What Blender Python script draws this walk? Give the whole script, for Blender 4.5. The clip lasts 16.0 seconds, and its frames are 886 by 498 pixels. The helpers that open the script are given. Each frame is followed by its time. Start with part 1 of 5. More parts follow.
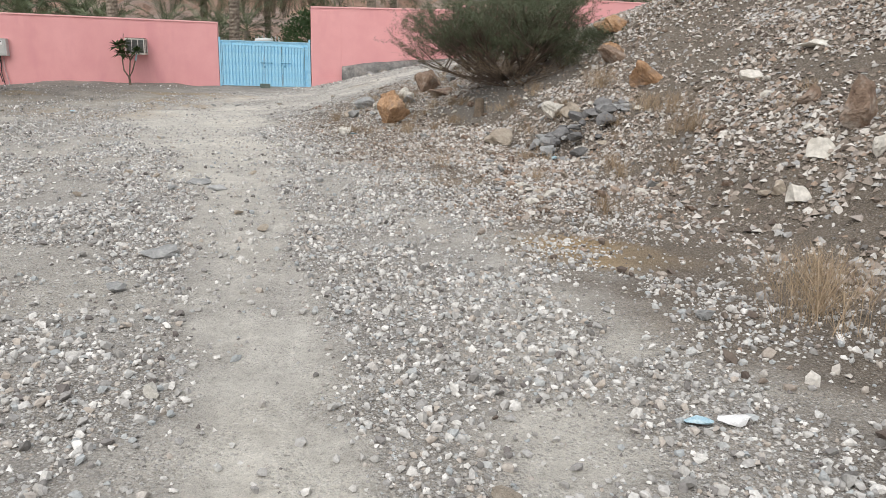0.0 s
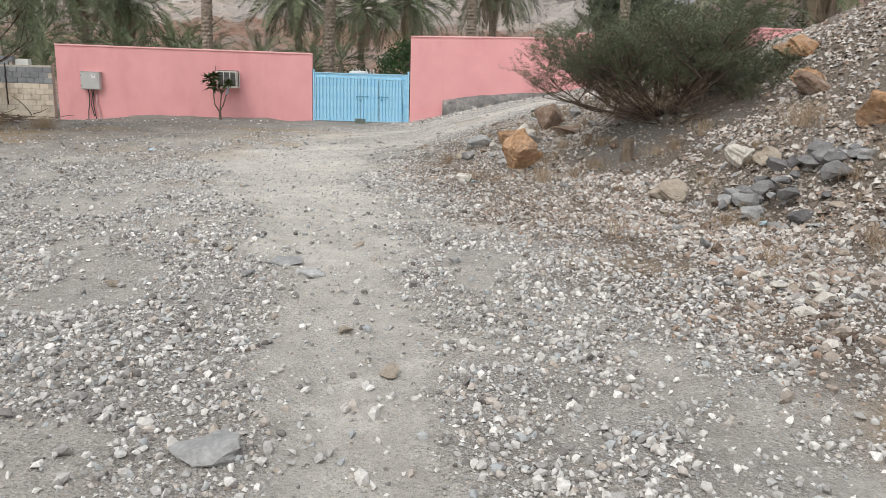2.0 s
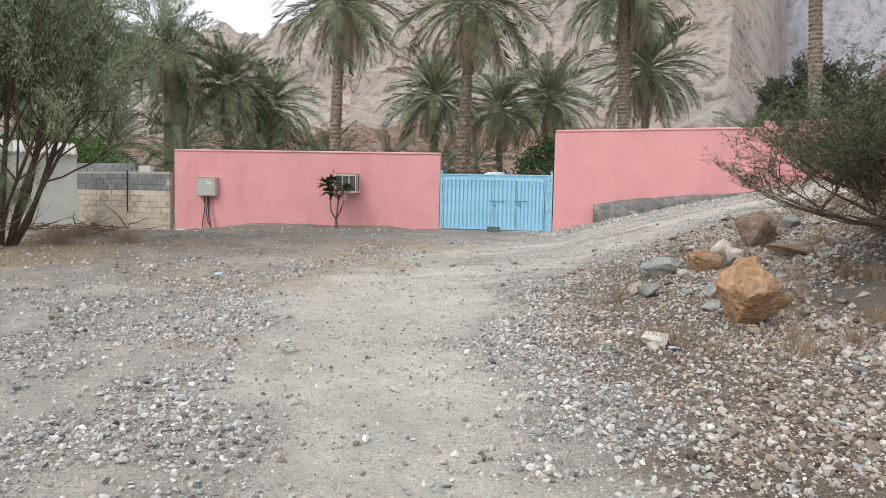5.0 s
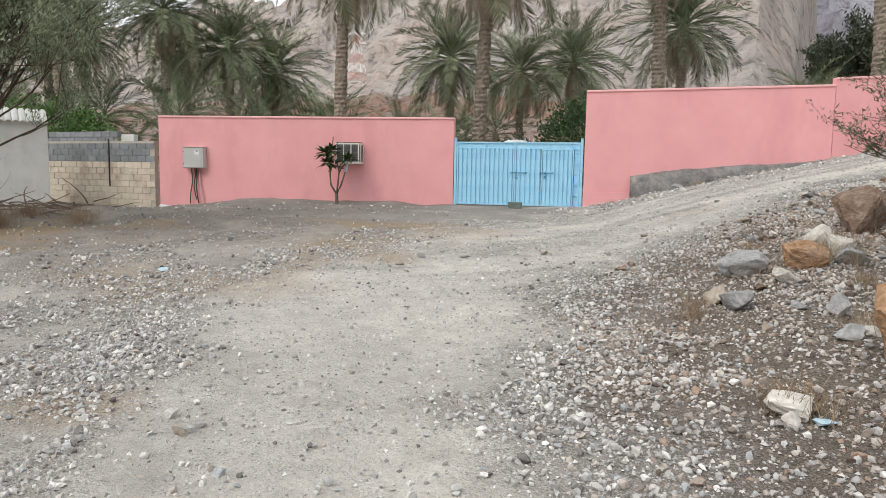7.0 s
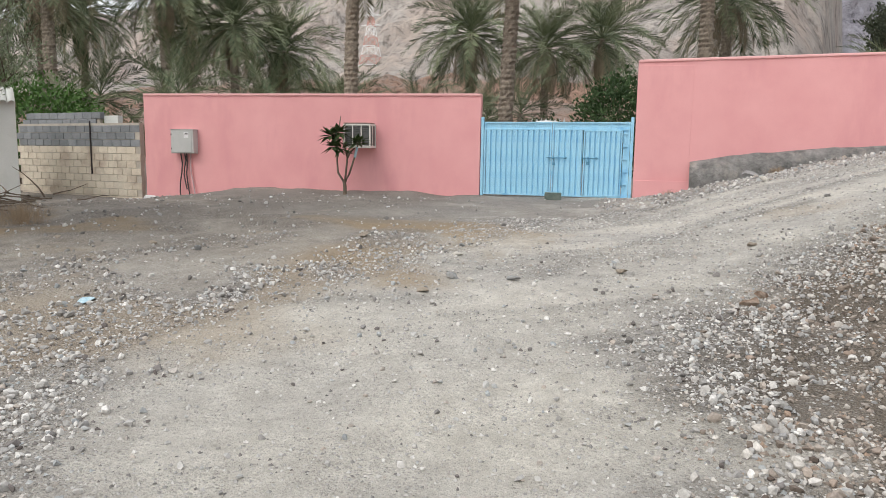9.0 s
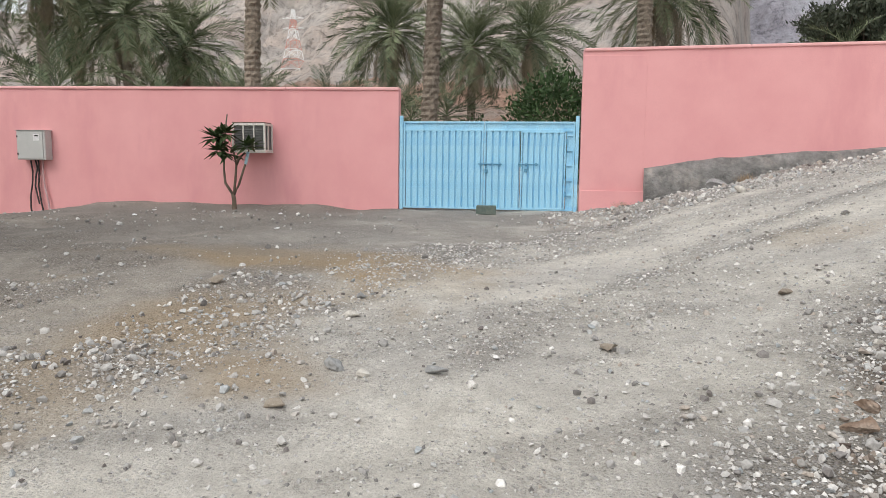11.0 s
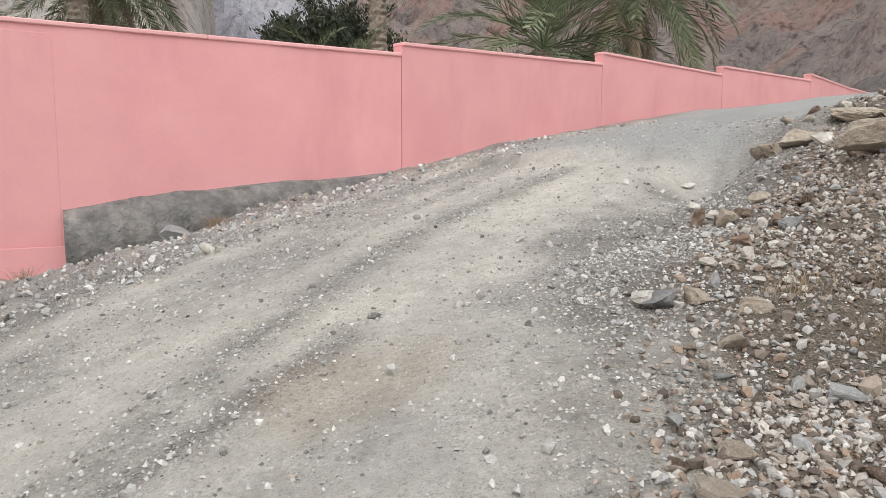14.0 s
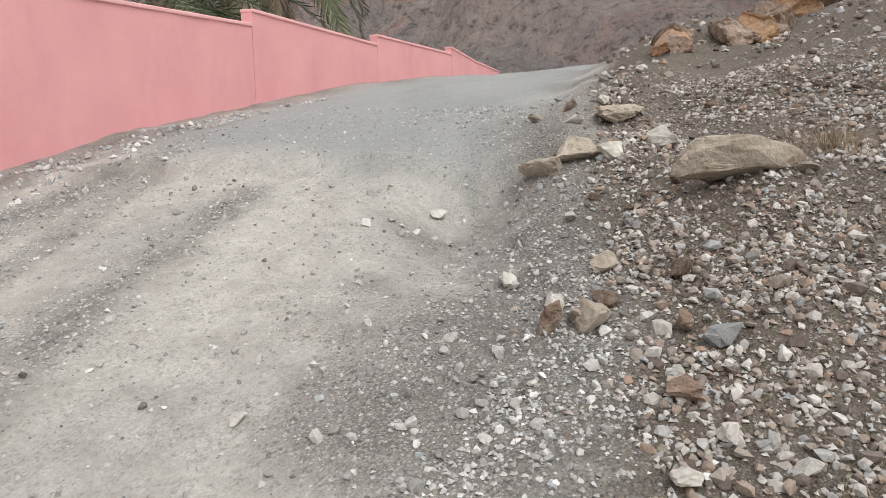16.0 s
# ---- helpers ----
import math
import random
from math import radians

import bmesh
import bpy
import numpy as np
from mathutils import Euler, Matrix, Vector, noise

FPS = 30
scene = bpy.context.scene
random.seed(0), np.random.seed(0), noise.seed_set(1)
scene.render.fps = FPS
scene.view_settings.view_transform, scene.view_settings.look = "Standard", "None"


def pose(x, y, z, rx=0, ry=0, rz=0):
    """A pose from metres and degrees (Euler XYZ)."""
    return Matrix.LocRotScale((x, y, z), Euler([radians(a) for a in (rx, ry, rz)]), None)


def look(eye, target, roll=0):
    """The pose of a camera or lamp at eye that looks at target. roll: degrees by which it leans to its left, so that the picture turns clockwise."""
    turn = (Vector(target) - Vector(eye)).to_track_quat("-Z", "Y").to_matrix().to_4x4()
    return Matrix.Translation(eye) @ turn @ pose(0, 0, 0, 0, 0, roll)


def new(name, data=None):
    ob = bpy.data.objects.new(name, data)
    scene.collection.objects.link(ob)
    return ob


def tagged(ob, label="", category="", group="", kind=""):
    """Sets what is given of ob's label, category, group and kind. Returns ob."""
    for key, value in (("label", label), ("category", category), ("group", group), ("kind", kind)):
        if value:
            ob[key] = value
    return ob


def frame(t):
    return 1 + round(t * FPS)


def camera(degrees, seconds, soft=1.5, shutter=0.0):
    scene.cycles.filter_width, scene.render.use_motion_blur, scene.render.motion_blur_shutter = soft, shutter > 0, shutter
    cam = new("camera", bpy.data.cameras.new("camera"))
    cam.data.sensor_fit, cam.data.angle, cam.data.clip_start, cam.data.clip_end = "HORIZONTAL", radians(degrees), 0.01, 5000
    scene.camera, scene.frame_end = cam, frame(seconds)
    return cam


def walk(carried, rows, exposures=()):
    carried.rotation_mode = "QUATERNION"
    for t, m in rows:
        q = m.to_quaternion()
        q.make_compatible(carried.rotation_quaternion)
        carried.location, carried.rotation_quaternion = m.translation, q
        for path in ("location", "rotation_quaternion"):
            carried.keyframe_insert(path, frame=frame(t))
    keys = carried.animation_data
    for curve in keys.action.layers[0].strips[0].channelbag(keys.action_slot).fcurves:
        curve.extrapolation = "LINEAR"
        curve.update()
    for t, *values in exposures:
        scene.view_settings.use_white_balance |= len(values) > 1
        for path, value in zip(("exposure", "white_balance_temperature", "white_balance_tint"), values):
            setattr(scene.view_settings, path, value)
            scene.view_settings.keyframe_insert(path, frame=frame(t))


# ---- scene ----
cam = camera(64.8, 16.0, 0.75)
PATH = [
    (0, (6.605, -30.803, 0.833), (6.773, -29.066, 0.392), 1.7),
    (0.5, (6.439, -29.953, 0.815), (6.438, -28.196, 0.424), 1.7),
    (1, (6.222, -29.146, 0.792), (6.17, -27.384, 0.423), 1.7),
    (1.5, (5.977, -28.389, 0.78), (5.928, -26.629, 0.404), 1.7),
    (2, (5.836, -27.67, 0.799), (5.798, -25.907, 0.434), 1.7),
    (2.5, (5.674, -26.921, 0.828), (5.637, -25.141, 0.56), 1.7),
    (3, (5.484, -26.16, 0.842), (5.41, -24.372, 0.647), 1.6),
    (3.5, (5.379, -25.506, 0.908), (5.192, -23.723, 0.747), 1.5),
    (4, (5.349, -24.592, 0.904), (5.043, -22.821, 0.782), 1.3),
    (4.2, (5.344, -24.25, 0.916), (5.014, -22.484, 0.796), 1.3),
    (6.3, (5.198, -21.205, 0.949), (4.76, -19.463, 0.824), 0.9),
    (6.5, (5.11, -20.947, 0.969), (4.677, -19.205, 0.842), 0.9),
    (7, (4.836, -20.288, 0.981), (4.397, -18.553, 0.784), 1.0),
    (7.5, (4.55, -19.626, 1.015), (4.099, -17.897, 0.795), 0.9),
    (8, (4.264, -18.995, 1.005), (3.788, -17.274, 0.772), 0.8),
    (8.2, (4.179, -18.71, 1.016), (3.699, -16.991, 0.78), 0.8),
    (10.3, (3.543, -15.701, 0.994), (3.128, -13.966, 0.759), 0.9),
    (10.5, (3.506, -15.395, 0.986), (3.118, -13.652, 0.759), 0.7),
    (11, (3.422, -14.65, 1.03), (3.126, -12.888, 0.808), 0.7),
    (11.5, (3.461, -13.955, 1.103), (3.225, -12.185, 0.874), 0.6),
    (12, (3.588, -13.241, 1.17), (3.504, -11.455, 0.96), 0.5),
    (12.5, (3.849, -12.56, 1.25), (3.89, -10.769, 1.075), 0.4),
    (13, (4.153, -11.775, 1.332), (4.535, -10.023, 1.173), 0.4),
    (13.5, (4.361, -10.999, 1.388), (5.071, -9.353, 1.225), 0.4),
    (14, (4.644, -10.263, 1.463), (5.563, -8.727, 1.267), 0.2),
    (14.5, (4.984, -9.431, 1.53), (6.078, -8.019, 1.308), 0.2),
    (15, (5.406, -8.753, 1.666), (6.644, -7.474, 1.401), -0.1),
    (15.5, (5.888, -8.054, 1.818), (7.287, -6.958, 1.539), -0.3),
    (16, (6.395, -7.48, 1.98), (7.944, -6.613, 1.685), -0.6),
]
walk(cam, [(t, look(eye, target, roll)) for t, eye, target, roll in PATH])

# ---------------------------------------------------------------- light
world = bpy.data.worlds.new("sky")
scene.world = world
world.use_nodes = True
wn = world.node_tree
wn.nodes.clear()
w_out = wn.nodes.new("ShaderNodeOutputWorld")
w_bg = wn.nodes.new("ShaderNodeBackground")
w_sky = wn.nodes.new("ShaderNodeTexSky")
w_sky.sky_type, w_sky.sun_disc = "NISHITA", False
w_sky.sun_elevation, w_sky.sun_rotation = radians(40), radians(215)
w_sky.air_density, w_sky.dust_density = 1.0, 4.0
w_mix = wn.nodes.new("ShaderNodeMix")
w_mix.data_type = "RGBA"
w_mix.inputs[0].default_value = 0.84
wn.links.new(w_sky.outputs[0], w_mix.inputs[6])
w_mix.inputs[7].default_value = (7.75, 7.85, 8.1, 1)      # thin cloud over the whole sky
wn.links.new(w_mix.outputs[2], w_bg.inputs[0])
w_bg.inputs[1].default_value = 0.158
wn.links.new(w_bg.outputs[0], w_out.inputs[0])
sun = new("sun", bpy.data.lights.new("sun", "SUN"))
sun.data.energy, sun.data.angle, sun.data.color = 1.2, radians(30), (1.0, 0.97, 0.93)
sun.matrix_world = look((-8, -14, 22), (0, 0, 0))


# ---------------------------------------------------------------- mesh helpers
UNIT = 0.9      # metres to one unit of the site plan below


def place(ob, m=None):
    """Sets a thing of the plan into the world."""
    ob.matrix_world = Matrix.Scale(UNIT, 4) @ (m or Matrix())
    return ob


def vnoise(x, y, f=1.0, seed=0):
    """Smooth lattice noise, -1 to 1."""
    x, y = np.asarray(x, float) * f + seed * 17.3, np.asarray(y, float) * f - seed * 9.1
    xi, yi = np.floor(x), np.floor(y)
    u, v = x - xi, y - yi
    u, v = u * u * (3 - 2 * u), v * v * (3 - 2 * v)

    def h(a, b):
        s = np.sin(a * 127.1 + b * 311.7 + seed * 74.7) * 43758.5453
        return (s - np.floor(s)) * 2 - 1
    return (h(xi, yi) * (1 - u) + h(xi + 1, yi) * u) * (1 - v) + (h(xi, yi + 1) * (1 - u) + h(xi + 1, yi + 1) * u) * v


def fbm(x, y, f=1.0, octaves=4, seed=0, gain=0.5):
    s, a = 0.0, 1.0
    for k in range(octaves):
        s = s + a * vnoise(x, y, f * 2 ** k, seed + k)
        a *= gain
    return s


def sstep(v, a, b):
    t = np.clip((np.asarray(v, float) - a) / (b - a), 0, 1)
    return t * t * (3 - 2 * t)


def mesh_of(name, verts, faces, mats, smooth=False, mi=None):
    me = bpy.data.meshes.new(name)
    me.from_pydata([tuple(v) for v in verts], [], [tuple(f) for f in faces])
    for m in (mats if isinstance(mats, (list, tuple)) else [mats]):
        me.materials.append(m)
    if mi is not None:
        me.polygons.foreach_set("material_index", np.asarray(mi, np.int32))
    if smooth:
        me.polygons.foreach_set("use_smooth", np.ones(len(me.polygons), bool))
    me.update()
    return me


class Geo:
    """Collects verts and faces of one mesh."""

    def __init__(self):
        self.v, self.f = [], []

    def add(self, verts, faces):
        n = len(self.v)
        self.v += [tuple(p) for p in verts]
        self.f += [tuple(i + n for i in q) for q in faces]
        return self

    def box(self, c, s, m=None, bev=0.006):
        """A chamfered box, centre and size."""
        hx, hy, hz = (a / 2 for a in s)
        b = min(bev, hx * 0.45, hy * 0.45, hz * 0.45)
        vs, idx = [], {}
        for sx in (-1, 1):
            for sy in (-1, 1):
                for sz in (-1, 1):
                    for k, p in enumerate(((hx, hy - b, hz - b), (hx - b, hy, hz - b), (hx - b, hy - b, hz))):
                        idx[sx, sy, sz, k] = len(vs)
                        q = Vector((p[0] * sx, p[1] * sy, p[2] * sz))
                        vs.append((m @ q if m else q) + Vector(c))
        fs = []
        for k in range(3):
            a, d = (k + 1) % 3, (k + 2) % 3
            for s0 in (-1, 1):
                quad = []
                for s1, s2 in ((-1, -1), (1, -1), (1, 1), (-1, 1)):
                    sg = [0, 0, 0]
                    sg[k], sg[a], sg[d] = s0, s1, s2
                    quad.append(idx[(*sg, k)])
                fs.append(quad if s0 > 0 else quad[::-1])
            for s1 in (-1, 1):
                for s2 in (-1, 1):
                    q = []
                    for s0, kk in ((-1, a), (1, a), (1, d), (-1, d)):
                        sg = [0, 0, 0]
                        sg[k], sg[a], sg[d] = s0, s1, s2
                        q.append(idx[(*sg, kk)])
                    fs.append(q if s1 * s2 < 0 else q[::-1])
        for sx in (-1, 1):
            for sy in (-1, 1):
                for sz in (-1, 1):
                    t = [idx[sx, sy, sz, k] for k in range(3)]
                    fs.append(t if sx * sy * sz > 0 else t[::-1])
        return self.add(vs, fs)

    def tube(self, pts, radii, n=6, cap=True):
        """A round bar along points."""
        pts = [Vector(p) for p in pts]
        if not isinstance(radii, (list, tuple)):
            radii = [radii] * len(pts)
        vs, fs = [], []
        ref = Vector((0.31, 0.17, 0.93))
        for i, p in enumerate(pts):
            d = (pts[min(i + 1, len(pts) - 1)] - pts[max(i - 1, 0)]).normalized()
            if abs(d.dot(ref)) > 0.95:
                ref = Vector((0.9, 0.3, 0.1))
            a = d.cross(ref).normalized()
            b = d.cross(a)
            for k in range(n):
                w = 2 * math.pi * k / n
                vs.append(p + (a * math.cos(w) + b * math.sin(w)) * radii[i])
        for i in range(len(pts) - 1):
            for k in range(n):
                k2 = (k + 1) % n
                fs.append((i * n + k, (i + 1) * n + k, (i + 1) * n + k2, i * n + k2))
        if cap:
            fs.append(tuple(range(n)))
            fs.append(tuple(reversed(range((len(pts) - 1) * n, len(pts) * n))))
        return self.add(vs, fs)

    def lathe(self, prof, c=(0, 0, 0), n=20):
        """Rings of (radius, height) about an upright axis."""
        vs = [(c[0] + r * math.cos(2 * math.pi * k / n), c[1] + r * math.sin(2 * math.pi * k / n), c[2] + z)
              for r, z in prof for k in range(n)]
        fs = [(i * n + k, i * n + (k + 1) % n, (i + 1) * n + (k + 1) % n, (i + 1) * n + k)
              for i in range(len(prof) - 1) for k in range(n)]
        fs.append(tuple(range((len(prof) - 1) * n, len(prof) * n)))
        fs.append(tuple(reversed(range(n))))
        return self.add(vs, fs)

    def mesh(self, name, mat, smooth=False):
        return mesh_of(name, self.v, self.f, mat, smooth)


def thing(name, at, label, category, group="", kind="", rz=0.0, data=None):
    ob = new(name, data)
    place(ob, pose(at[0], at[1], at[2], 0, 0, rz))
    return tagged(ob, label, category, group, kind)


def part(name, geo, material, parent, label="", smooth=False, at=None):
    """One mesh object under a thing or a part; geo is a Geo or a finished mesh."""
    data = geo.mesh(name, material, smooth) if isinstance(geo, Geo) else geo
    ob = new(name, data)
    ob.parent = parent
    if at is not None:
        ob.matrix_local = at
    return tagged(ob, label)


# ---------------------------------------------------------------- materials
def nodes_of(name):
    m = bpy.data.materials.new(name)
    m.use_nodes = True
    return m, m.node_tree.nodes, m.node_tree.links, m.node_tree.nodes["Principled BSDF"]


def ramp_node(nt, stops):
    r = nt.new("ShaderNodeValToRGB")
    els = r.color_ramp.elements
    while len(els) < len(stops):
        els.new(0.5)
    for e, (p, c) in zip(els, stops):
        e.position, e.color = p, (*c, 1)
    return r


def noise_node(nt, lk, vec, scale, detail=5, rough=0.6):
    n = nt.new("ShaderNodeTexNoise")
    n.inputs["Scale"].default_value, n.inputs["Detail"].default_value, n.inputs["Roughness"].default_value = scale, detail, rough
    lk.new(vec, n.inputs["Vector"])
    return n


def mix_node(nt, lk, fac, a, b, mode="MIX"):
    n = nt.new("ShaderNodeMix")
    n.data_type, n.blend_type = "RGBA", mode
    for sock, v in ((n.inputs[0], fac), (n.inputs[6], a), (n.inputs[7], b)):
        if isinstance(v, bpy.types.NodeSocket):
            lk.new(v, sock)
        elif isinstance(v, tuple):
            sock.default_value = (*v, 1)
        else:
            sock.default_value = v
    return n.outputs[2]


def surface(name, c1, c2, scale=3.0, fine=60.0, rough=0.85, bump=0.3, depth=0.01, metal=0.0, spread=0.0, stain=None, stain_scale=0.7, streak=1.0, grain=0.8, sited=False):
    """Two-scale mottled surface; spread varies it from piece to piece."""
    m, nt, lk, bs = nodes_of(name)
    tc = nt.new("ShaderNodeTexCoord")
    vec = nt.new("ShaderNodeNewGeometry").outputs["Position"] if sited else tc.outputs["Object"]
    big = noise_node(nt, lk, vec, scale)
    r = ramp_node(nt, [(0.3, c1), (0.7, c2)])
    lk.new(big.outputs[0], r.inputs[0])
    small = noise_node(nt, lk, vec, fine, 4)
    g = ramp_node(nt, [(0.25, (0.72,) * 3), (0.75, (1.18,) * 3)])
    lk.new(small.outputs[0], g.inputs[0])
    col = mix_node(nt, lk, grain, r.outputs[0], g.outputs[0], "MULTIPLY")
    if stain:
        mp = nt.new("ShaderNodeMapping")
        mp.inputs["Scale"].default_value = (1, 1, streak)
        lk.new(vec, mp.inputs["Vector"])
        st = noise_node(nt, lk, mp.outputs[0], stain_scale, 6, 0.65)
        sr = ramp_node(nt, [(0.52, (0, 0, 0)), (0.7, (1, 1, 1))])
        lk.new(st.outputs[0], sr.inputs[0])
        col = mix_node(nt, lk, sr.outputs[0], col, stain)
    if spread:
        oi = nt.new("ShaderNodeObjectInfo")
        hs = nt.new("ShaderNodeHueSaturation")
        mr = nt.new("ShaderNodeMapRange")
        mr.inputs[3].default_value, mr.inputs[4].default_value = 1 - spread, 1 + spread
        lk.new(oi.outputs["Random"], mr.inputs[0])
        lk.new(mr.outputs[0], hs.inputs["Value"])
        lk.new(col, hs.inputs["Color"])
        col = hs.outputs[0]
    lk.new(col, bs.inputs["Base Color"])
    bs.inputs["Roughness"].default_value, bs.inputs["Metallic"].default_value = rough, metal
    bs.inputs["Specular IOR Level"].default_value = 0.3
    bp = nt.new("ShaderNodeBump")
    bp.inputs["Strength"].default_value, bp.inputs["Distance"].default_value = bump, depth
    lk.new(small.outputs[0], bp.inputs["Height"])
    lk.new(bp.outputs[0], bs.inputs["Normal"])
    return m


def island_stones(name, stops, rough=0.9):
    """Stones of one heap, each of its own colour."""
    m, nt, lk, bs = nodes_of(name)
    ge = nt.new("ShaderNodeNewGeometry")
    r = ramp_node(nt, stops)
    lk.new(ge.outputs["Random Per Island"], r.inputs[0])
    tc = nt.new("ShaderNodeTexCoord")
    n = noise_node(nt, lk, tc.outputs["Object"], 45, 5, 0.7)
    g = ramp_node(nt, [(0.3, (0.7,) * 3), (0.7, (1.2,) * 3)])
    lk.new(n.outputs[0], g.inputs[0])
    lk.new(mix_node(nt, lk, 0.9, r.outputs[0], g.outputs[0], "MULTIPLY"), bs.inputs["Base Color"])
    bs.inputs["Roughness"].default_value, bs.inputs["Specular IOR Level"].default_value = rough, 0.25
    bp = nt.new("ShaderNodeBump")
    bp.inputs["Strength"].default_value, bp.inputs["Distance"].default_value = 0.5, 0.008
    lk.new(n.outputs[0], bp.inputs["Height"])
    lk.new(bp.outputs[0], bs.inputs["Normal"])
    return m


def leafy(name, dark, light, rough=0.65, trans=0.15):
    m, nt, lk, bs = nodes_of(name)
    ge = nt.new("ShaderNodeNewGeometry")
    oi = nt.new("ShaderNodeObjectInfo")
    ad = nt.new("ShaderNodeMath")
    ad.operation = "ADD"
    lk.new(ge.outputs["Random Per Island"], ad.inputs[0])
    lk.new(oi.outputs["Random"], ad.inputs[1])
    hf = nt.new("ShaderNodeMath")
    hf.operation = "MULTIPLY"
    hf.inputs[1].default_value = 0.5
    lk.new(ad.outputs[0], hf.inputs[0])
    r = ramp_node(nt, [(0.15, dark), (0.85, light)])
    lk.new(hf.outputs[0], r.inputs[0])
    lk.new(r.outputs[0], bs.inputs["Base Color"])
    bs.inputs["Roughness"].default_value, bs.inputs["Specular IOR Level"].default_value = rough, 0.3
    bs.inputs["Transmission Weight"].default_value = 0.0
    return m


def ground_material():
    m, nt, lk, bs = nodes_of("dusty_gravel_ground")
    tc = nt.new("ShaderNodeTexCoord")
    vec = tc.outputs["Object"]

    def mask(k):
        a = nt.new("ShaderNodeAttribute")
        a.attribute_name = k
        return a.outputs["Fac"]
    big = noise_node(nt, lk, vec, 0.55, 6, 0.6)
    mid = noise_node(nt, lk, vec, 4.0, 6, 0.65)
    fine = noise_node(nt, lk, vec, 70, 4, 0.7)
    dust = ramp_node(nt, [(0.3, (0.48, 0.462, 0.425)), (0.7, (0.68, 0.662, 0.618))])
    lk.new(mid.outputs[0], dust.inputs[0])
    earth = ramp_node(nt, [(0.3, (0.21, 0.195, 0.175)), (0.7, (0.38, 0.355, 0.32))])
    lk.new(mid.outputs[0], earth.inputs[0])
    # small pebbles bedded in the ground, at two sizes
    heights, cols = [], []
    for sc, w in ((38.0, 0.75), (85.0, 0.6)):
        vo = nt.new("ShaderNodeTexVoronoi")
        vo.inputs["Scale"].default_value = sc
        lk.new(vec, vo.inputs["Vector"])
        pr = ramp_node(nt, [(0.0, (0.16, 0.15, 0.14)), (0.3, (0.47, 0.455, 0.43)), (0.6, (0.60, 0.57, 0.52)), (0.8, (0.38, 0.365, 0.35)), (1.0, (0.88, 0.86, 0.82))])
        sp = nt.new("ShaderNodeSeparateColor")
        lk.new(vo.outputs["Color"], sp.inputs[0])
        lk.new(sp.outputs[0], pr.inputs[0])
        edge = ramp_node(nt, [(0.25, (1, 1, 1)), (0.55, (0, 0, 0))])
        lk.new(vo.outputs["Distance"], edge.inputs[0])
        heights.append(edge.outputs[0])
        cols.append((pr.outputs[0], edge.outputs[0], w))
    road = mask("road")
    base = mix_node(nt, lk, road, earth.outputs[0], dust.outputs[0])
    tint = ramp_node(nt, [(0.35, (0.90, 0.885, 0.87)), (0.65, (1.22, 1.19, 1.13))])
    lk.new(big.outputs[0], tint.inputs[0])
    base = mix_node(nt, lk, 1.0, base, tint.outputs[0], "MULTIPLY")
    keep = ramp_node(nt, [(0.42, (0, 0, 0)), (0.58, (1, 1, 1))])
    lk.new(noise_node(nt, lk, vec, 2.2, 5, 0.6).outputs[0], keep.inputs[0])
    inv = nt.new("ShaderNodeMath")
    inv.operation, inv.inputs[0].default_value = "SUBTRACT", 1.0
    lk.new(road, inv.inputs[1])
    cover = nt.new("ShaderNodeMath")
    cover.operation = "MULTIPLY_ADD"
    lk.new(inv.outputs[0], cover.inputs[0])
    cover.inputs[1].default_value = 0.75
    half = nt.new("ShaderNodeMath")
    half.operation = "MULTIPLY"
    lk.new(keep.outputs[0], half.inputs[0])
    half.inputs[1].default_value = 0.42
    lk.new(half.outputs[0], cover.inputs[2])
    for c, e, w in cols:
        f = nt.new("ShaderNodeMath")
        f.operation = "MULTIPLY"
        lk.new(e, f.inputs[0])
        lk.new(cover.outputs[0], f.inputs[1])
        base = mix_node(nt, lk, f.outputs[0], base, c)
    base = mix_node(nt, lk, mask("hill"), base, mix_node(nt, lk, 1.0, base, (0.56, 0.51, 0.46), "MULTIPLY"))
    broken = ramp_node(nt, [(0.34, (0.25,) * 3), (0.54, (1, 1, 1))])
    lk.new(noise_node(nt, lk, vec, 5.5, 6, 0.7).outputs[0], broken.inputs[0])
    patchy = nt.new("ShaderNodeMath")
    patchy.operation = "MULTIPLY"
    lk.new(mask("grit_and_shade"), patchy.inputs[0])
    lk.new(broken.outputs[0], patchy.inputs[1])
    # darkens loose grit, and paints the shade of low ridges along the ramp
    base = mix_node(nt, lk, patchy.outputs[0], base, mix_node(nt, lk, 1.0, base, (0.60, 0.60, 0.595), "MULTIPLY"))
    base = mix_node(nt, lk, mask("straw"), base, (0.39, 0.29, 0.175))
    base = mix_node(nt, lk, mask("shale"), base, (0.40, 0.41, 0.40))
    # darker soil tone by the wall; under the acacia, litter and painted shade
    base = mix_node(nt, lk, mask("dark_soil_and_shade"), base, (0.25, 0.235, 0.213))
    crumb = ramp_node(nt, [(0.32, (0.50, 0.49, 0.48)), (0.45, (0.95,) * 3), (0.56, (1.0,) * 3), (0.68, (1.2,) * 3)])
    lk.new(noise_node(nt, lk, vec, 26, 7, 0.8).outputs[0], crumb.inputs[0])
    base = mix_node(nt, lk, 0.95, base, crumb.outputs[0], "MULTIPLY")
    g = ramp_node(nt, [(0.25, (0.78,) * 3), (0.75, (1.15,) * 3)])
    lk.new(fine.outputs[0], g.inputs[0])
    lk.new(mix_node(nt, lk, 0.8, base, g.outputs[0], "MULTIPLY"), bs.inputs["Base Color"])
    bs.inputs["Roughness"].default_value, bs.inputs["Specular IOR Level"].default_value = 0.95, 0.15
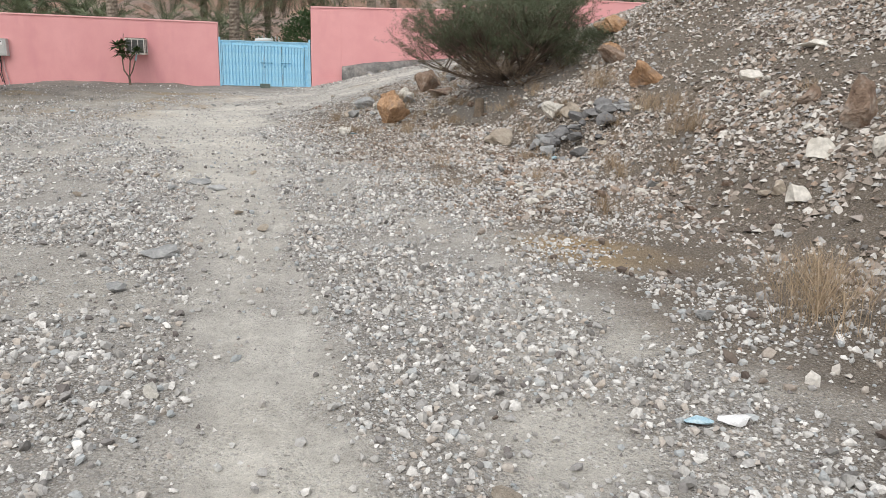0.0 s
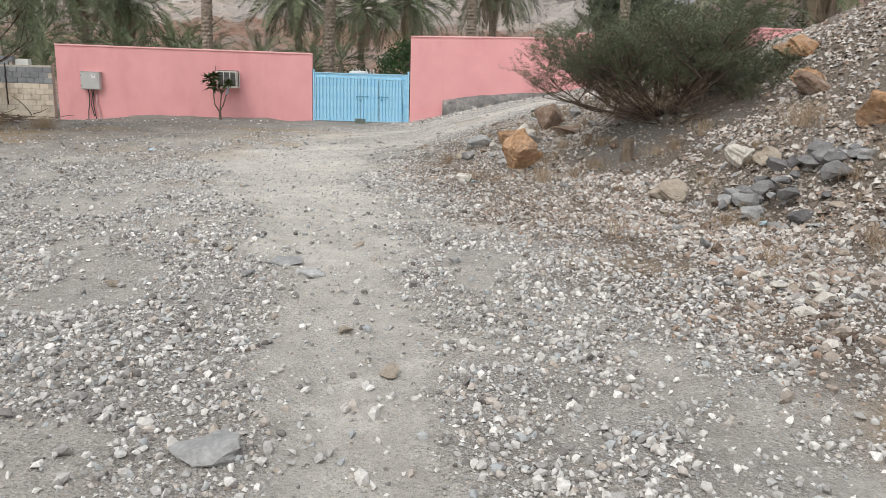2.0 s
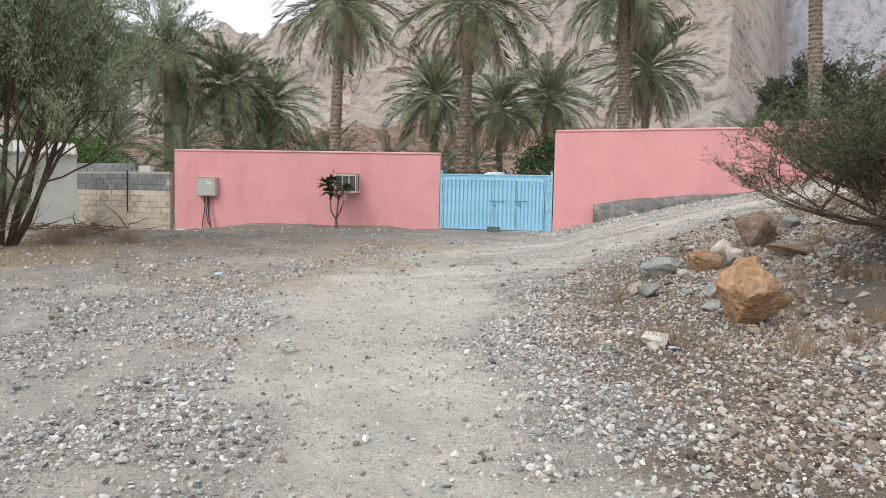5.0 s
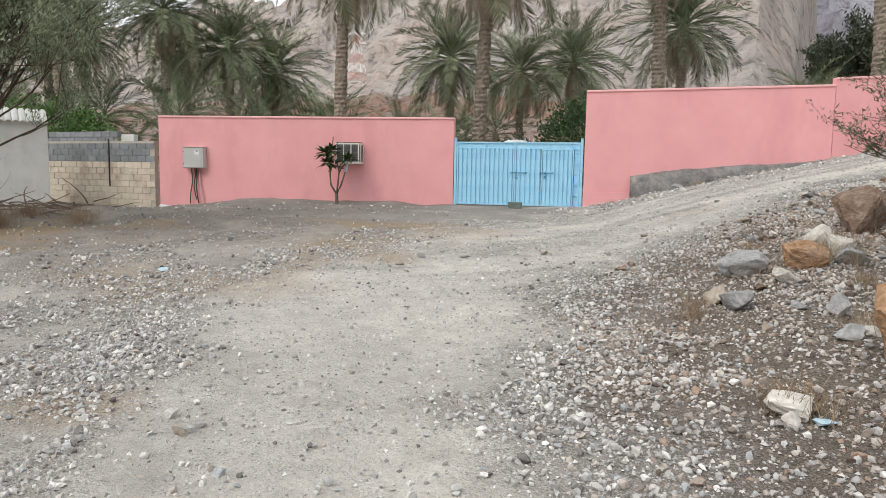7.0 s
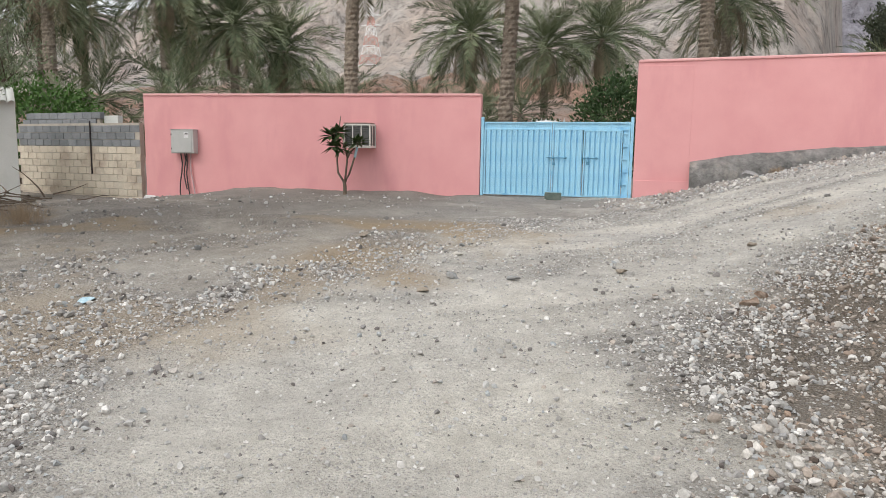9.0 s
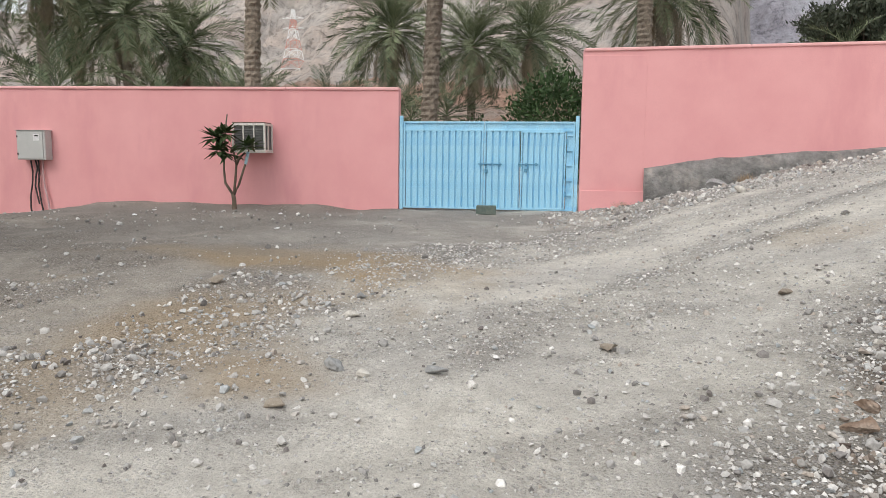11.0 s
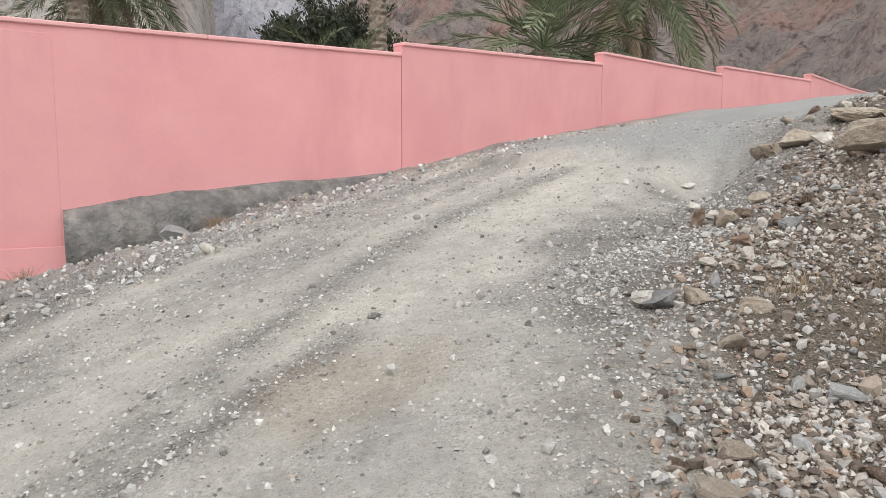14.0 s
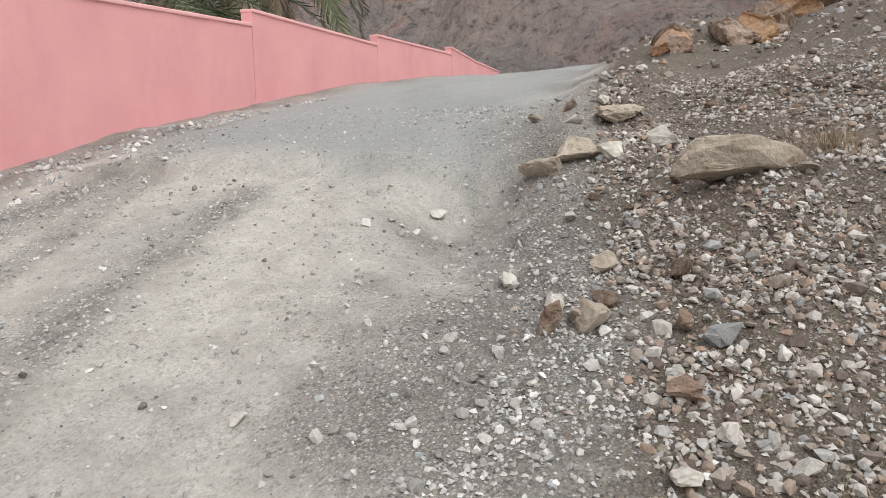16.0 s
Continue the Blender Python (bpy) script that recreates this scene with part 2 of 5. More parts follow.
    ad = nt.new("ShaderNodeMath")
    ad.operation = "MULTIPLY_ADD"
    lk.new(heights[0], ad.inputs[0])
    lk.new(cover.outputs[0], ad.inputs[1])
    lk.new(fine.outputs[0], ad.inputs[2])
    ad2 = nt.new("ShaderNodeMath")
    ad2.operation = "ADD"
    lk.new(ad.outputs[0], ad2.inputs[0])
    lk.new(mid.outputs[0], ad2.inputs[1])
    clod = noise_node(nt, lk, vec, 20, 6, 0.75)
    ad3 = nt.new("ShaderNodeMath")
    ad3.operation, ad3.inputs[1].default_value = "MULTIPLY_ADD", 1.6
    lk.new(clod.outputs[0], ad3.inputs[0])
    lk.new(ad2.outputs[0], ad3.inputs[2])
    bp = nt.new("ShaderNodeBump")
    bp.inputs["Strength"].default_value, bp.inputs["Distance"].default_value = 0.8, 0.024
    lk.new(ad3.outputs[0], bp.inputs["Height"])
    lk.new(bp.outputs[0], bs.inputs["Normal"])
    return m


def rock_face(name, stops, scale, patch=(1.15, 0.97, 0.90)):
    """Weathered mountain rock."""
    m, nt, lk, bs = nodes_of(name)
    tc = nt.new("ShaderNodeTexCoord")
    mp = nt.new("ShaderNodeMapping")
    mp.inputs["Scale"].default_value = (1, 1, 0.55)
    lk.new(tc.outputs["Object"], mp.inputs["Vector"])
    n1 = noise_node(nt, lk, mp.outputs[0], scale, 9, 0.68)
    r = ramp_node(nt, stops)
    lk.new(n1.outputs[0], r.inputs[0])
    n2 = noise_node(nt, lk, mp.outputs[0], scale * 9, 8, 0.7)
    g = ramp_node(nt, [(0.36, (0.45,) * 3), (0.46, (1.0,) * 3), (0.64, (1.25,) * 3)])
    lk.new(n2.outputs[0], g.inputs[0])
    col = mix_node(nt, lk, 0.9, r.outputs[0], g.outputs[0], "MULTIPLY")
    # wide patches of another rock, and small dark scrub and clefts
    n3 = noise_node(nt, lk, mp.outputs[0], scale * 0.8, 6, 0.7)
    p3 = ramp_node(nt, [(0.46, (0, 0, 0)), (0.56, (1, 1, 1))])
    lk.new(n3.outputs[0], p3.inputs[0])
    col = mix_node(nt, lk, p3.outputs[0], col, mix_node(nt, lk, 1.0, col, patch, "MULTIPLY"))
    n4 = noise_node(nt, lk, tc.outputs["Object"], scale * 24, 5, 0.75)
    p4 = ramp_node(nt, [(0.34, (0.42, 0.42, 0.40)), (0.42, (1.0,) * 3), (0.62, (1.0,) * 3), (0.72, (1.22,) * 3)])
    lk.new(n4.outputs[0], p4.inputs[0])
    lk.new(mix_node(nt, lk, 0.85, col, p4.outputs[0], "MULTIPLY"), bs.inputs["Base Color"])
    bs.inputs["Roughness"].default_value, bs.inputs["Specular IOR Level"].default_value = 0.95, 0.1
    bp = nt.new("ShaderNodeBump")
    bp.inputs["Strength"].default_value, bp.inputs["Distance"].default_value = 1.0, 5.0
    lk.new(n2.outputs[0], bp.inputs["Height"])
    lk.new(bp.outputs[0], bs.inputs["Normal"])
    return m


M_GROUND = ground_material()
M_PINK = surface("pink_painted_render", (0.77, 0.365, 0.37), (0.84, 0.425, 0.425), 0.8, 55, 0.8, 0.18, 0.006, stain=(0.735, 0.345, 0.355), stain_scale=0.9, streak=0.3, grain=0.22)
M_COPING = surface("pink_coping_paint", (0.82, 0.43, 0.43), (0.88, 0.50, 0.49), 2.0, 60, 0.75, 0.2, 0.004, grain=0.3)
M_CEMENT = surface("rough_grey_cement", (0.14, 0.138, 0.132), (0.30, 0.292, 0.278), 4.0, 9, 0.9, 1.0, 0.08, stain=(0.36, 0.335, 0.30), stain_scale=2.5, grain=1.0)
M_BLUE = surface("sky_blue_gate_paint", (0.31, 0.64, 0.86), (0.43, 0.74, 0.91), 2.5, 40, 0.45, 0.12, 0.003, stain=(0.17, 0.46, 0.72), stain_scale=2.2)
M_BLUE_DARK = surface("worn_blue_iron", (0.10, 0.27, 0.40), (0.16, 0.40, 0.58), 8, 50, 0.55, 0.2, 0.003, metal=0.2)
M_BLOCK_GREY = surface("grey_concrete_block", (0.21, 0.225, 0.235), (0.30, 0.31, 0.32), 2.5, 45, 0.92, 0.5, 0.01, spread=0.16, sited=True)
M_BLOCK_CREAM = surface("cream_washed_block", (0.62, 0.54, 0.43), (0.74, 0.67, 0.55), 1.2, 45, 0.92, 0.5, 0.01, spread=0.08, stain=(0.40, 0.32, 0.25), stain_scale=0.9, sited=True)
M_MORTAR = surface("grey_mortar", (0.42, 0.38, 0.32), (0.54, 0.49, 0.42), 4, 60, 0.95, 0.4, 0.01)
M_WHITE = surface("whitewashed_plaster", (0.64, 0.66, 0.62), (0.76, 0.77, 0.73), 1.5, 40, 0.85, 0.3, 0.008, stain=(0.56, 0.56, 0.50), stain_scale=0.9)
M_BOXGREY = surface("light_grey_enamel", (0.50, 0.51, 0.49), (0.57, 0.57, 0.55), 4, 70, 0.45, 0.05, 0.002)
M_ACWHITE = surface("yellowed_white_enamel", (0.68, 0.66, 0.60), (0.78, 0.76, 0.70), 5, 70, 0.5, 0.06, 0.002)
M_ACGRILL = surface("grey_louvre_metal", (0.15, 0.155, 0.15), (0.24, 0.24, 0.23), 9, 60, 0.55, 0.1, 0.002, metal=0.3)
M_CABLE = surface("dull_black_cable", (0.035, 0.03, 0.03), (0.07, 0.06, 0.06), 20, 90, 0.7, 0.1, 0.001)
M_TANK = surface("white_tank_plastic", (0.74, 0.78, 0.78), (0.82, 0.85, 0.84), 3, 60, 0.5, 0.05, 0.002)
M_PAPER = surface("white_litter", (0.72, 0.72, 0.72), (0.85, 0.85, 0.84), 15, 80, 0.7, 0.1, 0.003)
M_LITTERBLUE = surface("pale_blue_litter", (0.28, 0.50, 0.62), (0.55, 0.68, 0.72), 20, 80, 0.4, 0.1, 0.003)
M_TRUNK = surface("palm_trunk_bark", (0.17, 0.14, 0.11), (0.40, 0.34, 0.27), 9, 35, 0.95, 0.8, 0.03, spread=0.15)
M_BARK = surface("grey_brown_bark", (0.12, 0.095, 0.07), (0.24, 0.19, 0.145), 6, 50, 0.95, 0.7, 0.01)
M_DARKBARK = surface("dark_thorn_bark", (0.075, 0.055, 0.042), (0.15, 0.115, 0.09), 6, 50, 0.95, 0.7, 0.01)
M_TWIG = surface("bleached_dry_twig", (0.30, 0.26, 0.21), (0.46, 0.41, 0.34), 8, 60, 0.95, 0.4, 0.004)
M_STRAW = leafy("dry_straw", (0.21, 0.15, 0.095), (0.44, 0.34, 0.23))
M_FROND = leafy("palm_leaf_green", (0.062, 0.088, 0.046), (0.285, 0.32, 0.185))
M_FROND_OLD = leafy("ageing_palm_leaf", (0.10, 0.10, 0.058), (0.33, 0.30, 0.185))
M_FROND_DRY = leafy("palm_leaf_dry", (0.20, 0.16, 0.11), (0.42, 0.345, 0.24))
M_ACACIA = leafy("acacia_leaf", (0.13, 0.18, 0.10), (0.40, 0.46, 0.30))
M_ACACIA_DARK = leafy("dark_acacia_leaf", (0.05, 0.066, 0.036), (0.135, 0.16, 0.092))
M_SHRUB = leafy("broad_shrub_leaf", (0.025, 0.05, 0.018), (0.07, 0.125, 0.045))
M_ROSETTE = leafy("rosette_leaf", (0.035, 0.06, 0.022), (0.12, 0.17, 0.065))
M_HEDGE = leafy("bright_hedge_leaf", (0.03, 0.075, 0.015), (0.085, 0.17, 0.04))
M_STONES = island_stones("mixed_gravel_stone", [(0.0, (0.15, 0.13, 0.12)), (0.12, (0.33, 0.32, 0.305)), (0.36, (0.54, 0.525, 0.50)), (0.52, (0.47, 0.41, 0.35)), (0.62, (0.38, 0.405, 0.41)), (0.8, (0.62, 0.60, 0.565)), (1.0, (0.80, 0.78, 0.74))])
M_DUSTED = island_stones("dust_covered_stone", [(0.0, (0.17, 0.16, 0.15)), (0.22, (0.34, 0.33, 0.31)), (0.55, (0.48, 0.465, 0.44)), (0.85, (0.58, 0.56, 0.525)), (1.0, (0.74, 0.72, 0.68))])
M_RUBBLE = island_stones("brown_scree_stone", [(0.0, (0.12, 0.095, 0.08)), (0.22, (0.27, 0.225, 0.185)), (0.42, (0.42, 0.37, 0.32)), (0.54, (0.36, 0.26, 0.19)), (0.64, (0.37, 0.375, 0.37)), (0.82, (0.53, 0.49, 0.44)), (1.0, (0.68, 0.65, 0.60))])
M_ORANGE = surface("orange_weathered_rock", (0.36, 0.21, 0.115), (0.55, 0.36, 0.22), 3.5, 14, 0.92, 1.0, 0.05, stain=(0.25, 0.185, 0.145), stain_scale=3.0, grain=1.0)
M_BROWNROCK = surface("brown_rock", (0.19, 0.13, 0.095), (0.37, 0.27, 0.20), 4, 15, 0.92, 1.0, 0.05, stain=(0.42, 0.37, 0.32), stain_scale=3.0, grain=1.0, spread=0.15)
M_GREYROCK = surface("blue_grey_rock", (0.26, 0.265, 0.26), (0.40, 0.40, 0.39), 4, 30, 0.9, 0.6, 0.02, spread=0.2)
M_DARKROCK = surface("dark_grey_rock", (0.13, 0.13, 0.13), (0.25, 0.245, 0.24), 4, 30, 0.9, 0.6, 0.02, spread=0.25)
M_WHITEROCK = surface("pale_limestone", (0.50, 0.47, 0.41), (0.70, 0.67, 0.61), 4, 18, 0.9, 0.7, 0.02, spread=0.1)
M_TANROCK = surface("tan_rock", (0.36, 0.30, 0.235), (0.50, 0.44, 0.36), 3, 26, 0.92, 0.8, 0.025, spread=0.15)
M_STEELRED = surface("red_pylon_paint", (0.58, 0.30, 0.25), (0.66, 0.37, 0.31), 0.5, 3, 0.6, 0.0, 0.01)
M_STEELWHITE = surface("white_pylon_paint", (0.80, 0.80, 0.78), (0.88, 0.88, 0.86), 0.5, 3, 0.6, 0.0, 0.01)
M_FOOTHILL = rock_face("reddish_earth_slope", [(0.25, (0.40, 0.31, 0.255)), (0.5, (0.56, 0.44, 0.37)), (0.8, (0.48, 0.41, 0.36))], 0.06, (1.0, 0.84, 0.76))
M_GHAF = leafy("dark_olive_leaf", (0.04, 0.05, 0.034), (0.095, 0.11, 0.068))
M_CLIFF = rock_face("tan_grey_cliff", [(0.25, (0.29, 0.265, 0.25)), (0.45, (0.47, 0.43, 0.395)), (0.6, (0.56, 0.515, 0.465)), (0.8, (0.44, 0.415, 0.405))], 0.02, (1.06, 0.99, 0.95))
# distance haze on the far cliff is mixed into its blue-grey colour
M_CLIFFFAR = rock_face("hazed_blue_grey_cliff", [(0.25, (0.32, 0.32, 0.36)), (0.5, (0.47, 0.47, 0.51)), (0.8, (0.58, 0.555, 0.56))], 0.014, (1.04, 1.0, 1.0))
M_CLIFFBROWN = rock_face("red_brown_scree", [(0.25, (0.19, 0.175, 0.17)), (0.42, (0.36, 0.315, 0.295)), (0.55, (0.45, 0.37, 0.33)), (0.8, (0.36, 0.335, 0.32))], 0.05, (1.08, 0.90, 0.86))


# ---------------------------------------------------------------- ground
ROAD = ((7.2, -40), (6.9, -31.5), (6.1, -27.5), (5.6, -25), (5.0, -23), (4.3, -21), (3.5, -19), (3.0, -17), (2.75, -14), (3.2, -11.8), (4.6, -8.6), (7.3, -5.4), (10.4, -3.8), (14, -2.6), (20, -1.2), (30, 1.0), (45, 6.0))
ROAD_HALF = (0.5, 0.5, 0.5, 0.6, 0.8, 1.0, 1.35, 1.6, 1.8, 2.0, 2.45, 2.6, 2.5, 2.5, 2.6, 2.6, 2.6)
# bands of loose grit between and beside the wheel tracks: half width and line
GRIT = ((0.24, ((5.2, -7.6), (6.7, -6.3), (7.8, -5.5), (9.6, -4.4), (12, -3.5))),
        (0.22, ((3.3, -11.4), (3.6, -10.5), (4.4, -9.1), (5.4, -7.9), (7.0, -7.0))),
        (0.60, ((4.7, -15), (5.4, -12.4), (6.2, -10.9), (7.2, -9.5), (8.5, -8.2), (9.9, -7.2), (11.7, -6.5))),
        (0.35, ((1.9, -10.2), (2.5, -7.4), (3.4, -5.6), (4.4, -3.9), (6.2, -3.0), (8.6, -2.2), (12, -1.5))))


def line_gap(x, y, pts):
    """Distance from a line of points."""
    best = np.full(np.shape(x), 1e9)
    for a, b in zip(pts, pts[1:]):
        dx, dy = b[0] - a[0], b[1] - a[1]
        t = np.clip(((x - a[0]) * dx + (y - a[1]) * dy) / (dx * dx + dy * dy), 0, 1)
        best = np.minimum(best, np.hypot(x - a[0] - t * dx, y - a[1] - t * dy))
    return best


def road_gap(x, y):
    """Distance from the track's middle line in half widths."""
    x, y = np.asarray(x, float), np.asarray(y, float)
    best = np.full(np.broadcast(x, y).shape, 1e9)
    for (a, b), w0, w1 in zip(zip(ROAD, ROAD[1:]), ROAD_HALF, ROAD_HALF[1:]):
        dx, dy = b[0] - a[0], b[1] - a[1]
        t = np.clip(((x - a[0]) * dx + (y - a[1]) * dy) / (dx * dx + dy * dy), 0, 1)
        d = np.hypot(x - a[0] - t * dx, y - a[1] - t * dy) / (w0 + t * (w1 - w0))
        best = np.minimum(best, d)
    return best


def streak(x, y):
    """Bands of loose grit and of painted ridge shade that lie along the ramp."""
    return fbm((x * 0.85 + y * 0.5) * 0.16, (y * 0.85 - x * 0.5) * 1.3, 1.0, 4, 61)


def stony(x, y):
    """Patches where the stones lie close."""
    return sstep(fbm(x, y, 1.15, 3, 31), -0.55, 0.12)


def grit_and_shade(x, y):
    """Share of dark loose grit on the track, and of ridge shade put into its colour."""
    ragged = 0.55 * fbm(x, y, 1.6, 3, 63)
    bands = [np.exp(-((line_gap(x, y, pts) + w * ragged) / w) ** 2) for w, pts in GRIT]
    # thin streaks: some grit, and shade of low ridges given as colour
    thin = 0.45 * sstep(streak(x, y), 0.12, 0.55) * sstep(y, -19, -12)
    return np.clip(np.maximum(np.max(bands, axis=0) * (0.6 + 0.4 * sstep(ragged, -0.3, 0.3)), thin), 0, 1)


def brown_edge(y):
    """Where the brown stony soil at the hill's foot begins."""
    return np.interp(y, (-60, -31, -29, -27, -23.5, -22, -20, -17.6, -14.7, -11.9, -9.8, -8.8, -7.9, -7.3, -6.5, -5, -3, 2, 12), (9.8, 9.6, 9.4, 8.7, 7.7, 6.9, 6.2, 5.3, 4.8, 5.4, 6.9, 7.8, 9.2, 10.8, 12.9, 18, 26, 45, 90))


def toe(y):
    """Where the stony hillside begins."""
    return np.interp(y, (-60, -30, -22, -20, -15, -11, -8, -6, -3, 2, 12), (15, 12.0, 10.8, 10.5, 8.9, 9.0, 9.8, 11.6, 24, 45, 90))


def height(x, y):
    x, y = np.asarray(x, float), np.asarray(y, float)
    z = np.interp(y, (-40, -27, -20, -16, -11.8, -8.6, 0), (-1.0, -0.82, -0.62, -0.55, -0.25, -0.08, 0.0))
    q = x + 0.1 * np.minimum(y, 6)
    ramp = np.interp(q, (2.6, 4.2, 6.6, 8.2, 10, 11.5, 14, 22, 30, 60), (0, 0.08, 0.68, 1.02, 1.36, 1.68, 2.22, 3.4, 4.25, 4.4))
    z = z + ramp * sstep(y, -16.5, -5)
    d = np.maximum(x - toe(y), 0)
    slope = np.interp(y, (-40, -16, -10, -7, 10), (0.62, 0.6, 0.28, 0.10, 0.05))
    z = z + slope * (np.minimum(d, 9) + 0.35 * np.clip(d - 9, 0, 40)) * sstep(d, -0.6, 1.6)
    # stony bank at the foot of the hill
    z = z + 0.27 * sstep(x, 6.2, 7.6) * (1 - sstep(x, 9.5, 12)) * np.exp(-((y + 15.3) / 3.2) ** 2)
    # bedrock shelf crossing the track
    z = z + 0.15 * sstep(x + 0.3 * (y + 4) + 0.25 * vnoise(x, y, 1.7, 71), 12.75, 12.95) * sstep(y, -6.6, -6.0) * (1 - sstep(y, -1.6, 0.2))
    # lower ground by the wall's far corner, a low bank along its foot
    z = z - 0.42 * sstep(-x, 7.2, 10.5) * sstep(y, -9, -1)
    z = z + 0.10 * np.exp(-((y + 0.3) / 0.7) ** 2) * sstep(-x, 1.0, 2.2) * sstep(x, -8.6, -7.2)
    # washed-out gully beside the ramp
    z = z - 0.40 * np.exp(-(((x - 12.4) * 0.9 + (y + 5.5) * 0.45) / 1.15) ** 2 - (((y + 5.5) * 0.9 - (x - 12.4) * 0.45) / 0.5) ** 2)
    # dip in front of the cement footing
    z = z - 0.35 * sstep(y, -1.3, -0.5) * sstep(x, 4.6, 5.4) * (1 - sstep(x, 6.2, 8.6))
    g = road_gap(x, y)
    rough = 0.25 + 0.75 * sstep(g, 0.7, 1.4)
    near = np.exp(-np.maximum(np.hypot(x - 4, y + 15) - 40, 0) / 40)
    z = z + near * rough * (0.045 * fbm(x, y, 0.7, 3, 3) + 0.018 * fbm(x, y, 3.2, 2, 9))
    z = z + 0.16 * fbm(x, y, 0.45, 3, 5) * sstep(d, 1.0, 4.0)
    # wheel ruts
    z = z - 0.035 * np.exp(-((g - 0.42) / 0.16) ** 2) * near
    return z


def ground_z(x, y):
    return float(height(np.array([x]), np.array([y]))[0])


def axis(lo, hi, step, far):
    mid = np.arange(lo, hi + step / 2, step)
    grow, s, v = [], step, 0.0
    while v < far:
        s *= 1.22
        v += s
        grow.append(v)
    grow = np.array(grow)
    return np.concatenate((lo - grow[::-1], mid, hi + grow))


def build_ground():
    xs, ys = axis(-9, 17, 0.11, 2600), axis(-34, 1.2, 0.11, 2600)
    gx, gy = np.meshgrid(xs, ys)
    gz = height(gx, gy)
    nx, ny = len(xs), len(ys)
    me = bpy.data.meshes.new("ground")
    verts = np.stack((gx, gy, gz), -1).reshape(-1, 3)
    i = np.arange(nx * ny).reshape(ny, nx)
    quads = np.stack((i[:-1, :-1], i[:-1, 1:], i[1:, 1:], i[1:, :-1]), -1).reshape(-1, 4)
    me.vertices.add(len(verts))
    me.vertices.foreach_set("co", verts.ravel())
    me.loops.add(quads.size)
    me.loops.foreach_set("vertex_index", quads.ravel().astype(np.int32))
    me.polygons.add(len(quads))
    me.polygons.foreach_set("loop_start", np.arange(0, quads.size, 4, dtype=np.int32))
    me.polygons.foreach_set("use_smooth", np.ones(len(quads), bool))
    me.update(calc_edges=True)
    x, y = verts[:, 0], verts[:, 1]
    wob = fbm(x, y, 0.9, 4, 21)
    g = road_gap(x, y)
    road = (1 - sstep(g + 0.35 * wob, 0.6, 1.3)) * (0.75 + 0.25 * sstep(y, -27, -15))
    hill = sstep(x - brown_edge(y) + 0.6 * wob, -0.5, 0.9)
    gr = grit_and_shade(x, y) * (1 - sstep(g, 1.3, 1.8))
    road = road * (1 - 0.6 * gr)
    second = np.exp(-((x - 8.5 - 0.12 * (y + 29)) / 0.55) ** 2) * (1 - sstep(y, -28.5, -26.5)) + (1 - stony(x, y)) * 1.4 * (1 - hill)
    gate_way = (1 - sstep(np.hypot((x - 2.2) / 2.6, (y + 2.2) / 3.0) + 0.3 * wob, 0.6, 1.2)) * 0.25
    road = np.clip(road + 0.35 * second + gate_way, 0, 1)
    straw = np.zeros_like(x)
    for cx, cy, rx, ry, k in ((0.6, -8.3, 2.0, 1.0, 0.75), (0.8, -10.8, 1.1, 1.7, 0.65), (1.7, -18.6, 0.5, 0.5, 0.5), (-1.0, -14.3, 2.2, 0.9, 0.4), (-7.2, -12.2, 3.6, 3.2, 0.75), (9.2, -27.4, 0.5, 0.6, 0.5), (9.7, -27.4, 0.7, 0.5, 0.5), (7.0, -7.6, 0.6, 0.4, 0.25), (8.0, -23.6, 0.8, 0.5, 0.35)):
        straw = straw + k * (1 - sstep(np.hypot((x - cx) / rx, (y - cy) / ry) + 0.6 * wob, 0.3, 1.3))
    shale = sstep(x + 0.3 * wob, 12.2, 13.4) * (1 - sstep(g, 0.8, 1.25)) * 0.8
    # darker grey ground along the wall's foot and in front of it
    dark_soil_and_shade = (1 - sstep(np.abs(y + 1.6) + 0.6 * wob, 0.6, 1.7)) * (1 - sstep(x, 3.0, 5.0)) * sstep(x, -12, -8) * 0.6
    dark_soil_and_shade = np.maximum(dark_soil_and_shade, 0.42 * (1 - sstep(np.hypot((x + 0.6) / 4.6, (y + 4.4) / 2.9) + 0.45 * wob, 0.55, 1.15)))
    # under the acacia bush: dark litter, with the bush's shade put into the colour
    dark_soil_and_shade = np.maximum(dark_soil_and_shade, 0.75 * (1 - sstep(np.hypot((x - 10.9) / 2.6, (y + 15.1) / 1.8) + 0.3 * wob, 0.6, 1.2)))
    for k, a in (("road", road), ("grit_and_shade", gr), ("hill", np.maximum(hill * (1 - sstep(-g, -1.1, -0.8)), 0.55 * sstep(-x + wob, -1.5, 1.5) * sstep(y + wob, -15, -10))), ("straw", straw), ("shale", shale), ("dark_soil_and_shade", dark_soil_and_shade)):
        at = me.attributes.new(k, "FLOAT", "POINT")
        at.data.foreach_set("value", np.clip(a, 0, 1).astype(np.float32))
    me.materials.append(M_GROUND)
    return tagged(place(new("ground", me)), "dusty grey gravel ground with tyre tracks", "ground", kind="structure")


build_ground()


